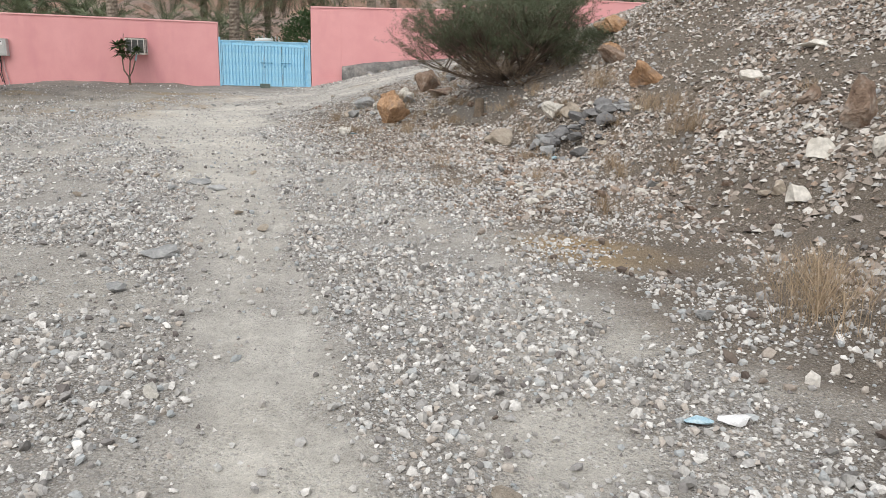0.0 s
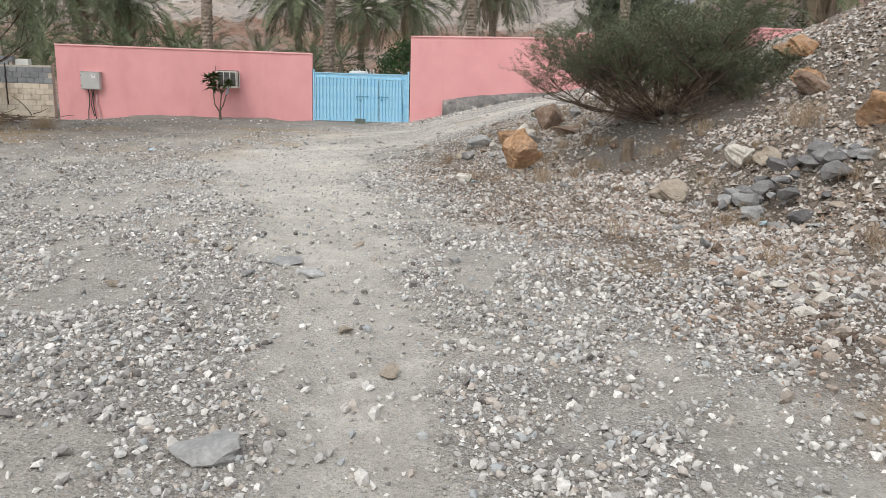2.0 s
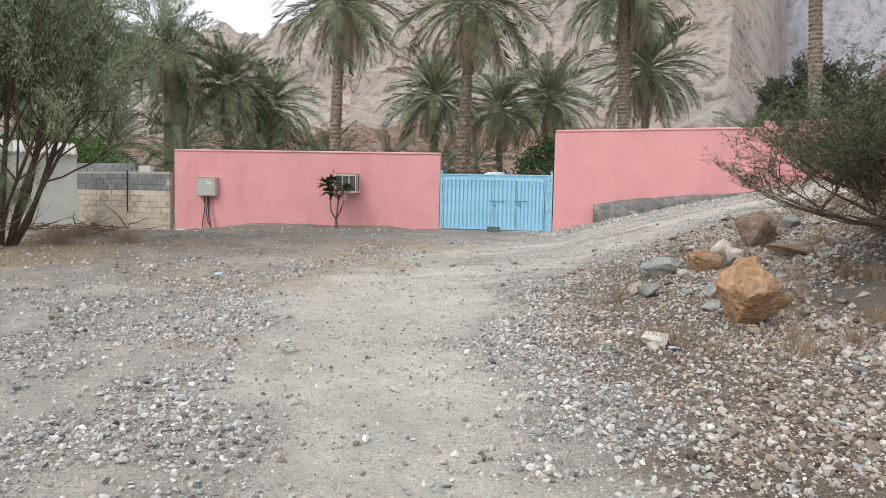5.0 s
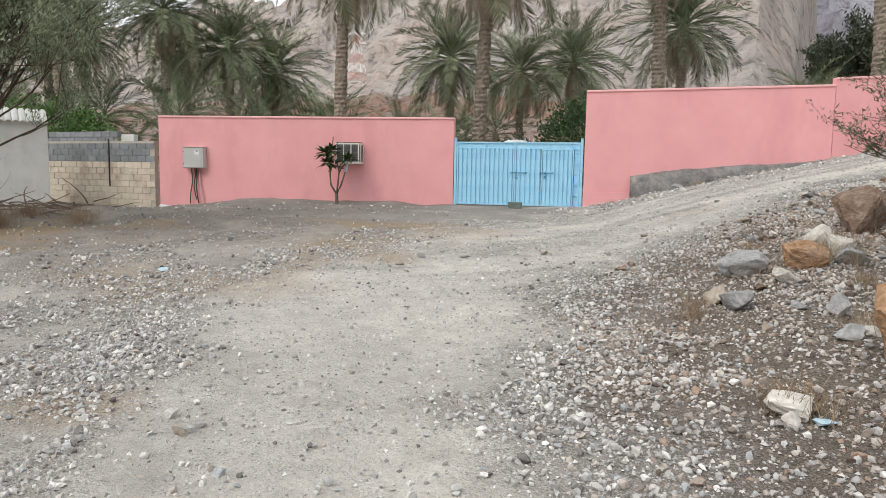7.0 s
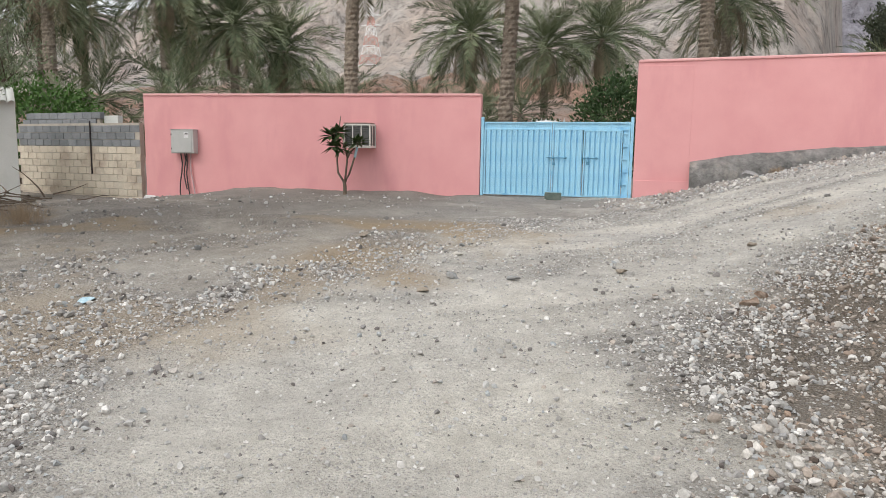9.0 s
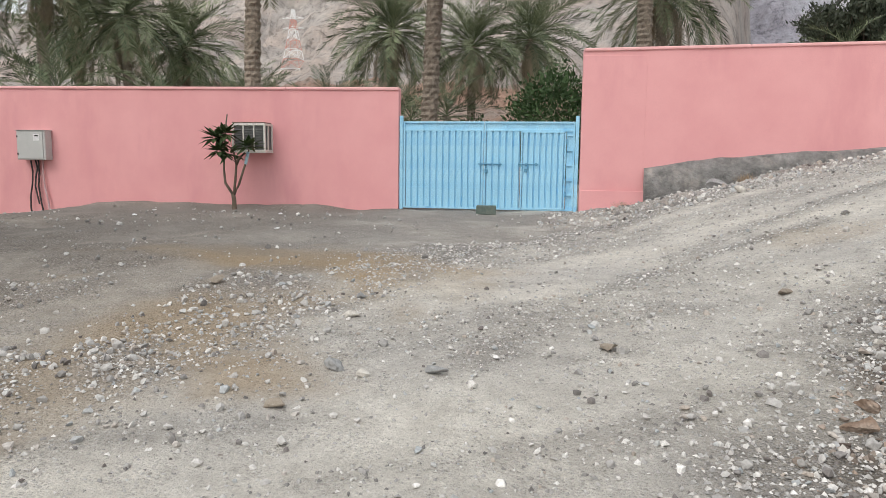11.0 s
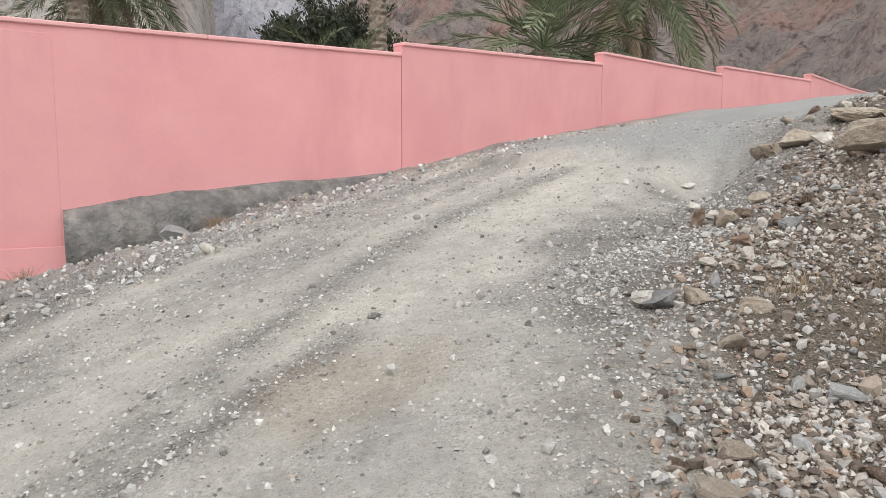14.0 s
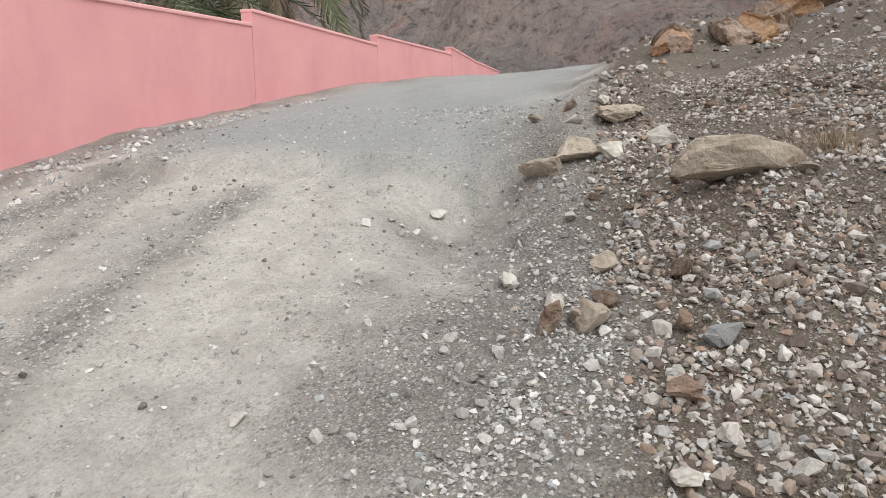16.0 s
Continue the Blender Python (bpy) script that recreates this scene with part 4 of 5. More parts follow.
FRONDS = [frond_mesh("frond", 4.4, d, m, pairs=46, leafl=0.60, seed=s, sag=sg) for s, (d, sg, m) in enumerate(((0.8, 0.03, M_FROND), (1.05, 0.06, M_FROND), (1.25, 0.10, M_FROND), (1.35, 0.14, M_FROND), (1.4, 0.18, M_FROND_OLD)))]
DRY = [frond_mesh("dry_frond", 3.6, d, M_FROND_DRY, pairs=38, leafl=0.46, seed=s + 9, sag=0.5) for s, d in enumerate((1.2, 1.6))]


def palm_trunk(h, r, lean, seed):
    gen = random.Random(seed)
    g = Geo()
    n, rings = 14, max(int(h / 0.20), 4)
    vs, fs = [], []
    for k in range(rings * 2 + 1):
        t = k / (rings * 2)
        rr = r * (1.12 - 0.2 * t)
        cx, cy = lean[0] * t * t, lean[1] * t * t
        for j in range(n):
            w = 2 * math.pi * j / n
            q = rr * (1.07 if k % 2 else 0.95) * gen.uniform(0.88, 1.13)
            vs.append((cx + q * math.cos(w), cy + q * math.sin(w), -0.2 + (h + 0.2) * t))
    for k in range(rings * 2):
        for j in range(n):
            fs.append((k * n + j, k * n + (j + 1) % n, (k + 1) * n + (j + 1) % n, (k + 1) * n + j))
    fs.append(tuple(range(rings * 2 * n, rings * 2 * n + n)))
    return g.add(vs, fs)


def date_palm(x, y, crown_z, seed, scale=1.0, r=0.24, lean=(0, 0), count=62, dry=16, label="tall date palm with grey-green feather crown and rough trunk", base=None):
    gen = random.Random(seed)
    z0 = ground_z(x, y) if base is None else base
    h = crown_z - z0
    t = thing("date_palm", (x, y, z0), label, "palm tree", "date palms of the garden")
    part("trunk", palm_trunk(h, r, lean, seed), M_TRUNK, t)
    for k in range(count):
        w = k * 2.39996 + gen.uniform(-0.2, 0.2)
        u = (k + 0.5) / count
        el = 1.30 - 1.85 * u + gen.uniform(-0.12, 0.12)
        m = FRONDS[min(4, int(u * 3.6 + gen.uniform(0, 1.1)))]
        s = scale * gen.uniform(0.85, 1.1)
        part("frond", m, None, t, at=Matrix.Translation((lean[0], lean[1], h - 0.25 + 0.5 * (1 - u))) @ Matrix.Rotation(w, 4, "Z") @ Matrix.Rotation(-el, 4, "Y") @ Matrix.Rotation(gen.uniform(-0.4, 0.4), 4, "X") @ Matrix.Scale(s, 4))
    for k in range(dry):
        w = gen.uniform(0, 6.28)
        part("dry_frond", gen.choice(DRY), None, t, at=Matrix.Translation((lean[0], lean[1], h - 0.35)) @ Matrix.Rotation(w, 4, "Z") @ Matrix.Rotation(gen.uniform(0.5, 1.15), 4, "Y") @ Matrix.Scale(scale * gen.uniform(0.7, 1.0), 4))
    return t


date_palm(-7.6, 8.5, 11.2, 1, 1.0, 0.27, (0.3, 0))
date_palm(-0.9, 8.3, 10.9, 2, 1.05, 0.27, (0.5, 0))
date_palm(6.9, 13.2, 12.6, 3, 1.05, 0.28, (-0.2, 0.1))
date_palm(15.2, 9.4, 15.6, 4, 1.05, 0.27, (-0.6, 0))
date_palm(-6.8, 27.0, 9.2, 5, 1.1, 0.26, count=66, dry=26)
date_palm(1.3, 34.5, 9.8, 6, 1.15, 0.28, count=66, dry=24)
date_palm(8.4, 20.5, 9.6, 7, 1.0, 0.25)
date_palm(-23.0, 17.0, 10.9, 8, 1.0, 0.28)
date_palm(-20.2, 26.2, 8.3, 9, 1.1, 0.27, count=64)
date_palm(-20.8, 20.9, 9.2, 10, 1.05, 0.26)
date_palm(-26.5, 12.0, 11.5, 11, 1.0, 0.32, dry=20)
date_palm(-32.0, 17.0, 10.5, 12, 1.05, 0.28)
date_palm(-2.2, 30.0, 8.6, 14, 1.0, 0.26, dry=24)
date_palm(20.6, 7.8, 5.8, 15, 1.05, 0.3, count=40, dry=6, label="low broad date palm rising over the pink wall", base=1.0)
date_palm(25.0, 8.0, 8.6, 16, 1.0, 0.27, dry=22, label="date palm with many brown hanging fronds", base=1.5)
date_palm(-37.0, 26.0, 11.5, 17, 1.1, 0.28)
date_palm(-29.0, 28.0, 10.0, 18, 1.1, 0.28)
for i, (x, y, s) in enumerate(((-5.0, 9.5, 0.55), (-8.8, 11.5, 0.6), (-3.2, 12.0, 0.6), (-1.6, 16.5, 0.7), (-14.5, 14, 0.75), (11.5, 3.5, 0.5), (12.3, 8.0, 0.45), (13.0, 17.0, 0.7), (-17.5, 10, 0.8), (-23, 9.0, 0.85), (2.6, 20.0, 0.6), (-11.5, 17.0, 0.7), (-14.0, 20, 0.9), (-16.5, 17, 0.9), (-20, 14, 0.95), (-26, 15, 0.95), (-30, 12, 0.95), (-18, 30, 0.9), (-24, 27, 0.9), (-34, 20, 0.95), (4.6, 27, 0.7), (-4.5, 22, 0.7))):
    zc = {0.5: 3.2, 0.55: 2.7, 0.45: 3.9, 0.7: 3.3, 0.9: 3.6, 0.95: 4.2}.get(s, 2.4)
    date_palm(x, y, (3.0 if x > 10 and y < 6 else zc), 30 + i, s, 0.2, count=26, dry=2, label="young stemless date palm offshoot behind the wall")


def shrub(name, at, size, n, mat, label, seed, leaf=0.16, stems=6):
    """A leafy broad shrub: stems and a ragged crown of leaves in clumps."""
    gen = random.Random(seed)
    t = thing(name, at, label, "shrub")
    g, lf = Geo(), Geo()
    for k in range(stems):
        w = 2 * math.pi * k / stems
        pts, rad, _ = bend(Vector((0, 0, -0.1)), Vector((math.cos(w) * 0.4, math.sin(w) * 0.4, 1)).normalized(), size[2] * 0.8, 0.05, 0.02, 5, 0.15, 0.1, gen)
        part("stem", Geo().tube(pts, rad, 5, False), M_BARK, t)
    for _ in range(n):
        u = Vector((gen.gauss(0, 1), gen.gauss(0, 1), gen.gauss(0, 1))).normalized() * gen.uniform(0.55, 1.0) ** 0.5
        c = Vector((u.x * size[0], u.y * size[1], size[2] * (0.55 + 0.45 * u.z))) * gen.uniform(0.88, 1.08)
        sprigs(lf, c, u, 9, leaf, 0.14 * size[2] ** 0.3, gen, 0.5)
    part("crown", lf, mat, t)


shrub("garden_shrub", (3.6, 6.2, ground_z(3.6, 6.2)), (1.5, 1.3, 3.9), 700, M_SHRUB, "dense dark green shrub behind the gate", 3)
shrub("garden_shrub", (0.4, 11.0, ground_z(0.4, 11)), (1.6, 1.2, 2.7), 400, M_SHRUB, "low flowering green shrub behind the gate", 4)
shrub("hedge", (-22.0, 5.5, ground_z(-22, 5.5)), (4.5, 1.5, 4.6), 900, M_HEDGE, "bright green broadleaf hedge behind the block wall", 5, 0.2)
shrub("hedge", (-29.0, 7.0, ground_z(-29, 7)), (4.5, 1.5, 4.8), 800, M_HEDGE, "bright green broadleaf hedge behind the block wall", 6, 0.2)
thorn_tree("ghaf_tree", (18.5, 21.5, ground_z(18.5, 21.5)), "dark olive-green spreading tree beyond the wall", "tree", 9, 3.3, 21, M_GHAF, 9, (0.95, 1.35), 0.2, 9, start_r=0.16, stretch=(1.2, 1.1, 1.15))


fence = thing("picket_fence", (-0.55, 13.5, ground_z(-0.5, 13.5)), "white picket fence in the garden behind the gate", "fence")
part("rail", Geo().box((0.75, 0.03, 2.4), (1.7, 0.03, 0.06)).box((0.75, 0.03, 0.6), (1.7, 0.03, 0.06)), M_TANK, fence)
for i in range(8):
    part("picket", Geo().box((i * 0.21, 0, 1.4), (0.09, 0.03, 2.85)).add([(i * 0.21 - 0.045, 0, 2.82), (i * 0.21 + 0.045, 0, 2.82), (i * 0.21, 0, 2.92)], [(0, 1, 2)]), M_TANK, fence)


def plumeria():
    gen = random.Random(4)
    t = thing("frangipani", (-3.75, -0.95, ground_z(-3.75, -0.95)), "small frangipani with bare forked stems and leaf rosettes", "shrub")
    g, lf, tips = Geo(), Geo(), []
    p0 = Vector((0, 0, -0.05))
    part("trunk", Geo().tube([p0, (0.0, 0, 0.22), (-0.02, 0, 0.36)], [0.06, 0.05, 0.045], 8), M_BARK, t)
    for path in (((-0.02, 0, 0.34), (-0.22, 0.02, 0.62), (-0.26, 0.05, 0.95), (-0.22, 0.0, 1.35), (-0.16, 0, 1.95), (-0.12, 0, 2.2)), ((0, 0, 0.34), (0.02, 0.05, 0.7), (0.08, 0, 1.05), (-0.05, 0.1, 1.4), (-0.38, 0, 1.62)),
                 ((0, 0, 0.34), (0.16, -0.05, 0.6), (0.26, 0, 0.95), (0.34, 0.05, 1.22), (0.40, 0, 1.42)), ((0.08, 0, 1.05), (0.2, -0.1, 1.2), (0.3, 0, 1.32))):
        part("stem", Geo().tube(path, [0.035 - 0.004 * k for k in range(len(path))], 6), M_BARK, t, "", True)
        tips.append(Vector(path[-1]))
    tips[0] = Vector((-0.18, 0, 1.72))
    for c, n in ((Vector((-0.42, -0.02, 1.66)), 34), (Vector((-0.18, 0, 1.76)), 28), (Vector((-0.3, -0.08, 1.35)), 26), (Vector((0.40, -0.02, 1.46)), 22), (Vector((-0.1, 0.02, 1.30)), 14)):
        for k in range(int(n * 1.5)):
            w, el = gen.uniform(0, 6.28), gen.uniform(-0.6, 0.9)
            d = Vector((math.cos(w) * math.cos(el), math.sin(w) * math.cos(el), math.sin(el)))
            s = d.cross(Vector((0, 0, 1))).normalized() * 0.06
            L = gen.uniform(0.26, 0.44)
            b = c + d * 0.03
            lf.add((b, b + d * L * 0.45 + s, b + d * L - Vector((0, 0, 0.05)), b + d * L * 0.45 - s), ((0, 1, 2, 3),))
    part("foliage", lf, M_ROSETTE, t)
    part("tag", Geo().box((0.36, -0.04, 1.20), (0.07, 0.02, 0.30), Matrix.Rotation(0.25, 3, "Y"), 0.006), M_LITTERBLUE, t, "pale blue plastic strip tied to a stem")


plumeria()


# ---------------------------------------------------------------- neighbouring walls
def block_wall():
    a, b = Vector((-11.45, 0.10, 0)), Vector((-17.6, 1.25, 0))
    d = (b - a).normalized()
    ang = math.degrees(math.atan2(d.y, d.x))
    z0 = -0.62
    core = Geo().box(((b - a).length / 2, -0.09, 1.32), ((b - a).length, 0.16, 2.70), None, 0.004)
    w = thing("wall_block", (a.x, a.y, z0), "concrete block wall, cream washed below and bare grey above", "wall", kind="structure", rz=ang, data=core.mesh("wall_block", M_MORTAR))
    mg = Geo().box((0, 0, 0), (0.43, 0.19, 0.222), None, 0.008)
    cream, grey = mg.mesh("block", M_BLOCK_CREAM), mg.mesh("block", M_BLOCK_GREY)
    gen = random.Random(2)
    for row in range(11):
        for k in range(15):
            x = 0.22 + k * 0.442 - (0.22 if row % 2 else 0)
            if 0.1 < x < 6.2:
                part("block", cream if row < 8 else grey, None, w, at=Matrix.Translation((x, -0.085 + gen.uniform(-0.004, 0.004), 0.12 + row * 0.236)))
    part("pipe", Geo().tube([(2.35, 0.03, 0.95), (2.35, 0.03, 2.75)], 0.025, 8), M_CABLE, w, "thin dark upright pipe")
    # higher stretch of bare blocks behind
    up = thing("wall_block_upper", (a.x, a.y, z0), "raised bare grey block parapet with a white end", "wall", kind="structure", rz=ang, data=Geo().box((4.3, -0.45, 1.45), (3.9, 0.14, 3.06), None, 0.004).mesh("wall_block_upper", M_MORTAR))
    for row in range(9, 13):
        for k in range(9):
            x = 2.5 + k * 0.442 + (0.22 if row % 2 else 0)
            part("block", grey, None, up, at=Matrix.Translation((x, -0.43, 0.12 + row * 0.236)))
    part("end_panel", Geo().box((1.95, -0.60, 1.4), (0.7, 0.2, 3.1), None, 0.01), M_WHITE, up, "white plastered end")


def white_wall():
    a, b = Vector((-13.6, -2.6, 0)), Vector((-18.2, -8.6, 0))
    d = (b - a).normalized()
    L = (b - a).length
    ang = math.degrees(math.atan2(d.y, d.x))
    w = thing("wall_white", (a.x, a.y, -0.9), "whitewashed outbuilding wall with scalloped tile eave", "wall", kind="structure", rz=ang, data=Geo().box((L / 2, -0.12, 1.85), (L, 0.24, 3.5), None, 0.015).mesh("wall_white", M_WHITE))
    part("end_wall", Geo().box((0.12, -2.1, 1.85), (0.24, 3.7, 3.5), None, 0.015), M_WHITE, w)
    tile = Geo()
    n = 8
    vs, fs = [], []
    for y, zz in ((0.16, 3.36), (-0.20, 3.78)):
        for rr in (0.10, 0.085):
            for k in range(n + 1):
                t = math.pi * k / n
                vs.append((math.cos(t) * rr, y, zz + math.sin(t) * rr))
    m = n + 1
    for k in range(n):
        fs += [(k, k + 1, 2 * m + k + 1, 2 * m + k), (m + k + 1, m + k, 3 * m + k, 3 * m + k + 1), (k, m + k, m + k + 1, k + 1)]
    tile.add(vs, fs)
    md = tile.mesh("roof_tile", M_WHITE, True)
    for i in range(int(L / 0.21)):
        part("roof_tile", md, None, w, at=Matrix.Translation((0.1 + i * 0.21, 0, 0)))
    part("roof_slab", Geo().box((L / 2, -2.0, 3.72), (L, 3.6, 0.14), None, 0.02), M_WHITE, w)


block_wall()
white_wall()


# ---------------------------------------------------------------- pylon
def pylon(x, y, z, h):
    t = thing("transmission_pylon", (x, y, z), "red and white banded lattice power pylon on the slope", "pylon")
    def corner(u, sx, sy):
        w = h * (0.15 * (1 - u) ** 1.3 + 0.018)
        return Vector((sx * w, sy * w, h * u))
    lv = [0, 0.16, 0.30, 0.44, 0.58, 0.72, 0.86, 1.0]
    for i, (u0, u1) in enumerate(zip(lv, lv[1:])):
        steel = M_STEELRED if i % 2 else M_STEELWHITE
        for sx in (-1, 1):
            for sy in (-1, 1):
                part("leg", Geo().tube([corner(u0, sx, sy), corner(u1, sx, sy)], h * 0.0056, 4), steel, t)
        for s in (-1, 1):
            for p, q in ((corner(u0, -1, s), corner(u1, 1, s)), (corner(u0, 1, s), corner(u1, -1, s)), (corner(u0, s, -1), corner(u1, s, 1)), (corner(u1, -1, s), corner(u1, 1, s))):
                part("brace", Geo().tube([p, q], h * 0.0042, 4), steel, t)
    for u in (0.74, 0.88):
        for s in (-1, 1):
            part("cross_arm", Geo().tube([(0, 0, h * (u + 0.03)), (s * h * 0.16, 0, h * u)], h * 0.0056, 4).tube([(0, 0, h * u), (s * h * 0.16, 0, h * u)], h * 0.0056, 4), M_STEELWHITE, t)


pylon(-120.7, 300.0, 38.0, 32.0)


# ---------------------------------------------------------------- rocks and stones
def ico(sub):
    bm = bmesh.new()
    bmesh.ops.create_icosphere(bm, subdivisions=sub, radius=1)
    v = np.array([p.co[:] for p in bm.verts])
    f = np.array([[q.index for q in p.verts] for p in bm.faces])
    bm.free()
    return v, f


ICO = {k: ico(k) for k in (1, 2, 3, 4)}
ICO[0] = (np.array(((1, 0, -0.25), (-0.3, 0.95, -0.2), (-0.8, -0.6, -0.25), (0.4, -0.9, -0.2), (0.1, 0.1, 0.75)), float), np.array(((0, 1, 4), (1, 2, 4), (2, 3, 4), (3, 0, 4))))


def rock_mesh(name, size, mat, seed, sub=3, cuts=9, deep=0.62, smooth=False):
    """An angular stone: a ball cut by planes, then roughened."""
    g = np.random.default_rng(seed)
    v, f = ICO[sub][0].copy(), ICO[sub][1]
    for _ in range(cuts):
        n = g.normal(size=3)
        n /= np.linalg.norm(n)
        over = v @ n - g.uniform(0.22, deep)
        v -= np.outer(np.maximum(over, 0), n)
    v = 0.86 * v + 0.14 * ICO[sub][0] * np.linalg.norm(v, axis=1)[:, None].mean()
    for f1, k1 in ((1.6, 0.15), (3.4, 0.12), (7.5, 0.07)) + (((15.0, 0.04),) if sub > 3 else ()):
        v *= (1 + k1 * vnoise(v[:, 0] + 0.7 * v[:, 2], v[:, 1] - 0.6 * v[:, 2], f1, seed % 50))[:, None]
    v += g.normal(size=v.shape) * (0.006 if sub > 3 else 0.012)
    v -= (v.max(0) + v.min(0)) / 2
    v *= np.array(size) / (v.max(0) - v.min(0))
    return mesh_of(name, v.tolist(), f.tolist(), mat, smooth)


def rock(x, y, size, mat, seed, label, rz=0.0, sink=0.2, name="rock", tilt=0.0, group="", sub=3):
    me = rock_mesh(name, size, mat, seed, 4 if max(size) > 0.45 and sub == 3 else sub, 11, 0.70)
    if size[2] < 0.5 * size[0]:
        sink = max(sink, 0.36)
    ob = new(name, me)
    place(ob, pose(x, y, ground_z(x, y) + size[2] * (0.5 - sink), tilt, 0, rz))
    return tagged(ob, label, "rock", group)


rock(7.71, -16.65, (0.89, 0.72, 0.99), M_ORANGE, 8, "large orange-brown angular boulder on the gravel", -30, 0.16, "boulder")
rock(8.98, -10.73, (0.95, 0.76, 0.80), M_BROWNROCK, 4, "brown angular rock beside the track", 7, 0.16)
rock(6.91, -12.85, (0.50, 0.40, 0.36), M_GREYROCK, 6, "blue-grey rounded rock at the foot of the bank", 21, 0.16)
rock(8.14, -11.59, (0.38, 0.31, 0.39), M_WHITEROCK, 7, "pale limestone lump among stones", -2, 0.16)
rock(9.82, -9.62, (0.37, 0.29, 0.37), M_GREYROCK, 8, "grey rock near the bush", -25, 0.16)
rock(9.38, -12.00, (0.97, 0.77, 0.40), M_BROWNROCK, 9, "long brown rock half buried near the bush", 12, 0.16)
rock(6.65, -14.37, (0.36, 0.29, 0.28), M_GREYROCK, 10, "small grey rock at the foot of the bank", -11, 0.16)
rock(9.97, -19.14, (0.62, 0.50, 0.41), M_TANROCK, 11, "tan weathered rock on the gravel", 26, 0.16)
rock(11.18, -18.75, (0.53, 0.42, 0.46), M_WHITEROCK, 12, "pale limestone rock on the bank", 3, 0.16)
rock(12.85, -19.85, (0.75, 0.60, 0.58), M_ORANGE, 13, "orange weathered rock on the hillside", -20, 0.16)
rock(12.90, -17.44, (0.70, 0.56, 0.52), M_BROWNROCK, 14, "brown rock on the stony hillside", 17, 0.16)
rock(11.49, -19.11, (0.41, 0.33, 0.34), M_TANROCK, 15, "tan rock behind the slab heap", -6, 0.16)
rock(12.34, -26.43, (0.31, 0.25, 0.25), M_WHITEROCK, 16, "white limestone boulder in dry grass", -29, 0.16)
rock(12.29, -26.02, (0.24, 0.19, 0.21), M_TANROCK, 17, "small rounded tan stone beside a white boulder", 8, 0.16)
rock(12.84, -25.95, (0.37, 0.30, 0.27), M_WHITEROCK, 18, "white limestone boulder on the hillside", -15, 0.16)
rock(13.43, -25.74, (0.49, 0.39, 0.75), M_BROWNROCK, 19, "upright reddish brown rock on the hillside", 22, 0.16)
rock(13.11, -26.58, (0.24, 0.20, 0.29), M_WHITEROCK, 20, "white limestone boulder beside a brown rock", -1, 0.16)
rock(13.49, -24.46, (0.34, 0.27, 0.32), M_BROWNROCK, 21, "reddish broken rock on the hillside", -24, 0.16)
rock(13.59, -22.59, (0.40, 0.32, 0.22), M_WHITEROCK, 22, "flat pale green stone on the hillside", 13, 0.16)
rock(14.45, -22.89, (0.52, 0.42, 0.19), M_WHITEROCK, 23, "long white stone on the hillside", -10, 0.16)
rock(14.77, -16.51, (0.35, 0.28, 0.19), M_WHITEROCK, 24, "white stone high on the hillside", 27, 0.16)
rock(13.50, -15.37, (0.93, 0.74, 0.51), M_ORANGE, 25, "orange rock patch behind the bush", 4, 0.16)
rock(12.97, -17.02, (0.66, 0.53, 0.50), M_ORANGE, 26, "orange rock near the bush", -19, 0.16)
rock(6.94, -12.98, (0.57, 0.45, 0.38), M_GREYROCK, 27, "smooth blue-grey boulder among rubble", 18, 0.16)
rock(7.68, -12.73, (0.58, 0.46, 0.42), M_ORANGE, 28, "split orange rock with pale crust", -5, 0.16)
rock(8.28, -12.11, (0.35, 0.28, 0.33), M_WHITEROCK, 29, "pale crust of a split rock", -28, 0.16)
rock(7.33, -13.57, (0.29, 0.23, 0.23), M_WHITEROCK, 30, "pale tan rock among rubble", 9, 0.16)
rock(8.27, -12.66, (0.42, 0.34, 0.30), M_GREYROCK, 31, "grey rock on the bank", -14, 0.16)
rock(7.48, -15.09, (0.22, 0.17, 0.25), M_GREYROCK, 32, "pointed grey stone in dry grass", 23, 0.16)
rock(7.38, -15.80, (0.27, 0.22, 0.14), M_GREYROCK, 33, "flat grey-green stone on the bank", 0, 0.16)
rock(6.55, -17.42, (0.31, 0.24, 0.20), M_WHITEROCK, 34, "pale grey limestone on the gravel", -23, 0.16)
rock(6.52, -17.68, (0.14, 0.11, 0.13), M_WHITEROCK, 35, "small cream stone on the gravel", 14, 0.16)
rock(6.50, -13.97, (0.30, 0.24, 0.26), M_TANROCK, 36, "tan stone among rubble", -9, 0.16)
rock(13.95, -6.85, (0.39, 0.31, 0.22), M_WHITEROCK, 37, "pale green-white stone by the gully", 28, 0.16)
rock(13.20, -6.58, (0.30, 0.24, 0.18), M_WHITEROCK, 38, "flat white stone by the gully", 5, 0.16)
rock(10.55, -7.04, (0.12, 0.10, 0.22), M_BROWNROCK, 39, "upright pinkish brown stone on the gravel", -18, 0.16)
rock(10.70, -7.23, (0.25, 0.20, 0.20), M_TANROCK, 40, "pinkish tan stone on the gravel", 19, 0.16)
rock(10.74, -7.70, (0.10, 0.08, 0.14), M_BROWNROCK, 41, "small orange-brown stone on the scree", -4, 0.16)
rock(11.34, -7.10, (0.18, 0.14, 0.16), M_TANROCK, 42, "grey-tan stone on the scree", -27, 0.16)
rock(11.03, -6.57, (0.15, 0.12, 0.11), M_WHITEROCK, 43, "pale stone at the edge of the track", 10, 0.16)
rock(12.62, -5.14, (0.22, 0.17, 0.09), M_WHITEROCK, 44, "flat pale stone on the track", -13, 0.16)
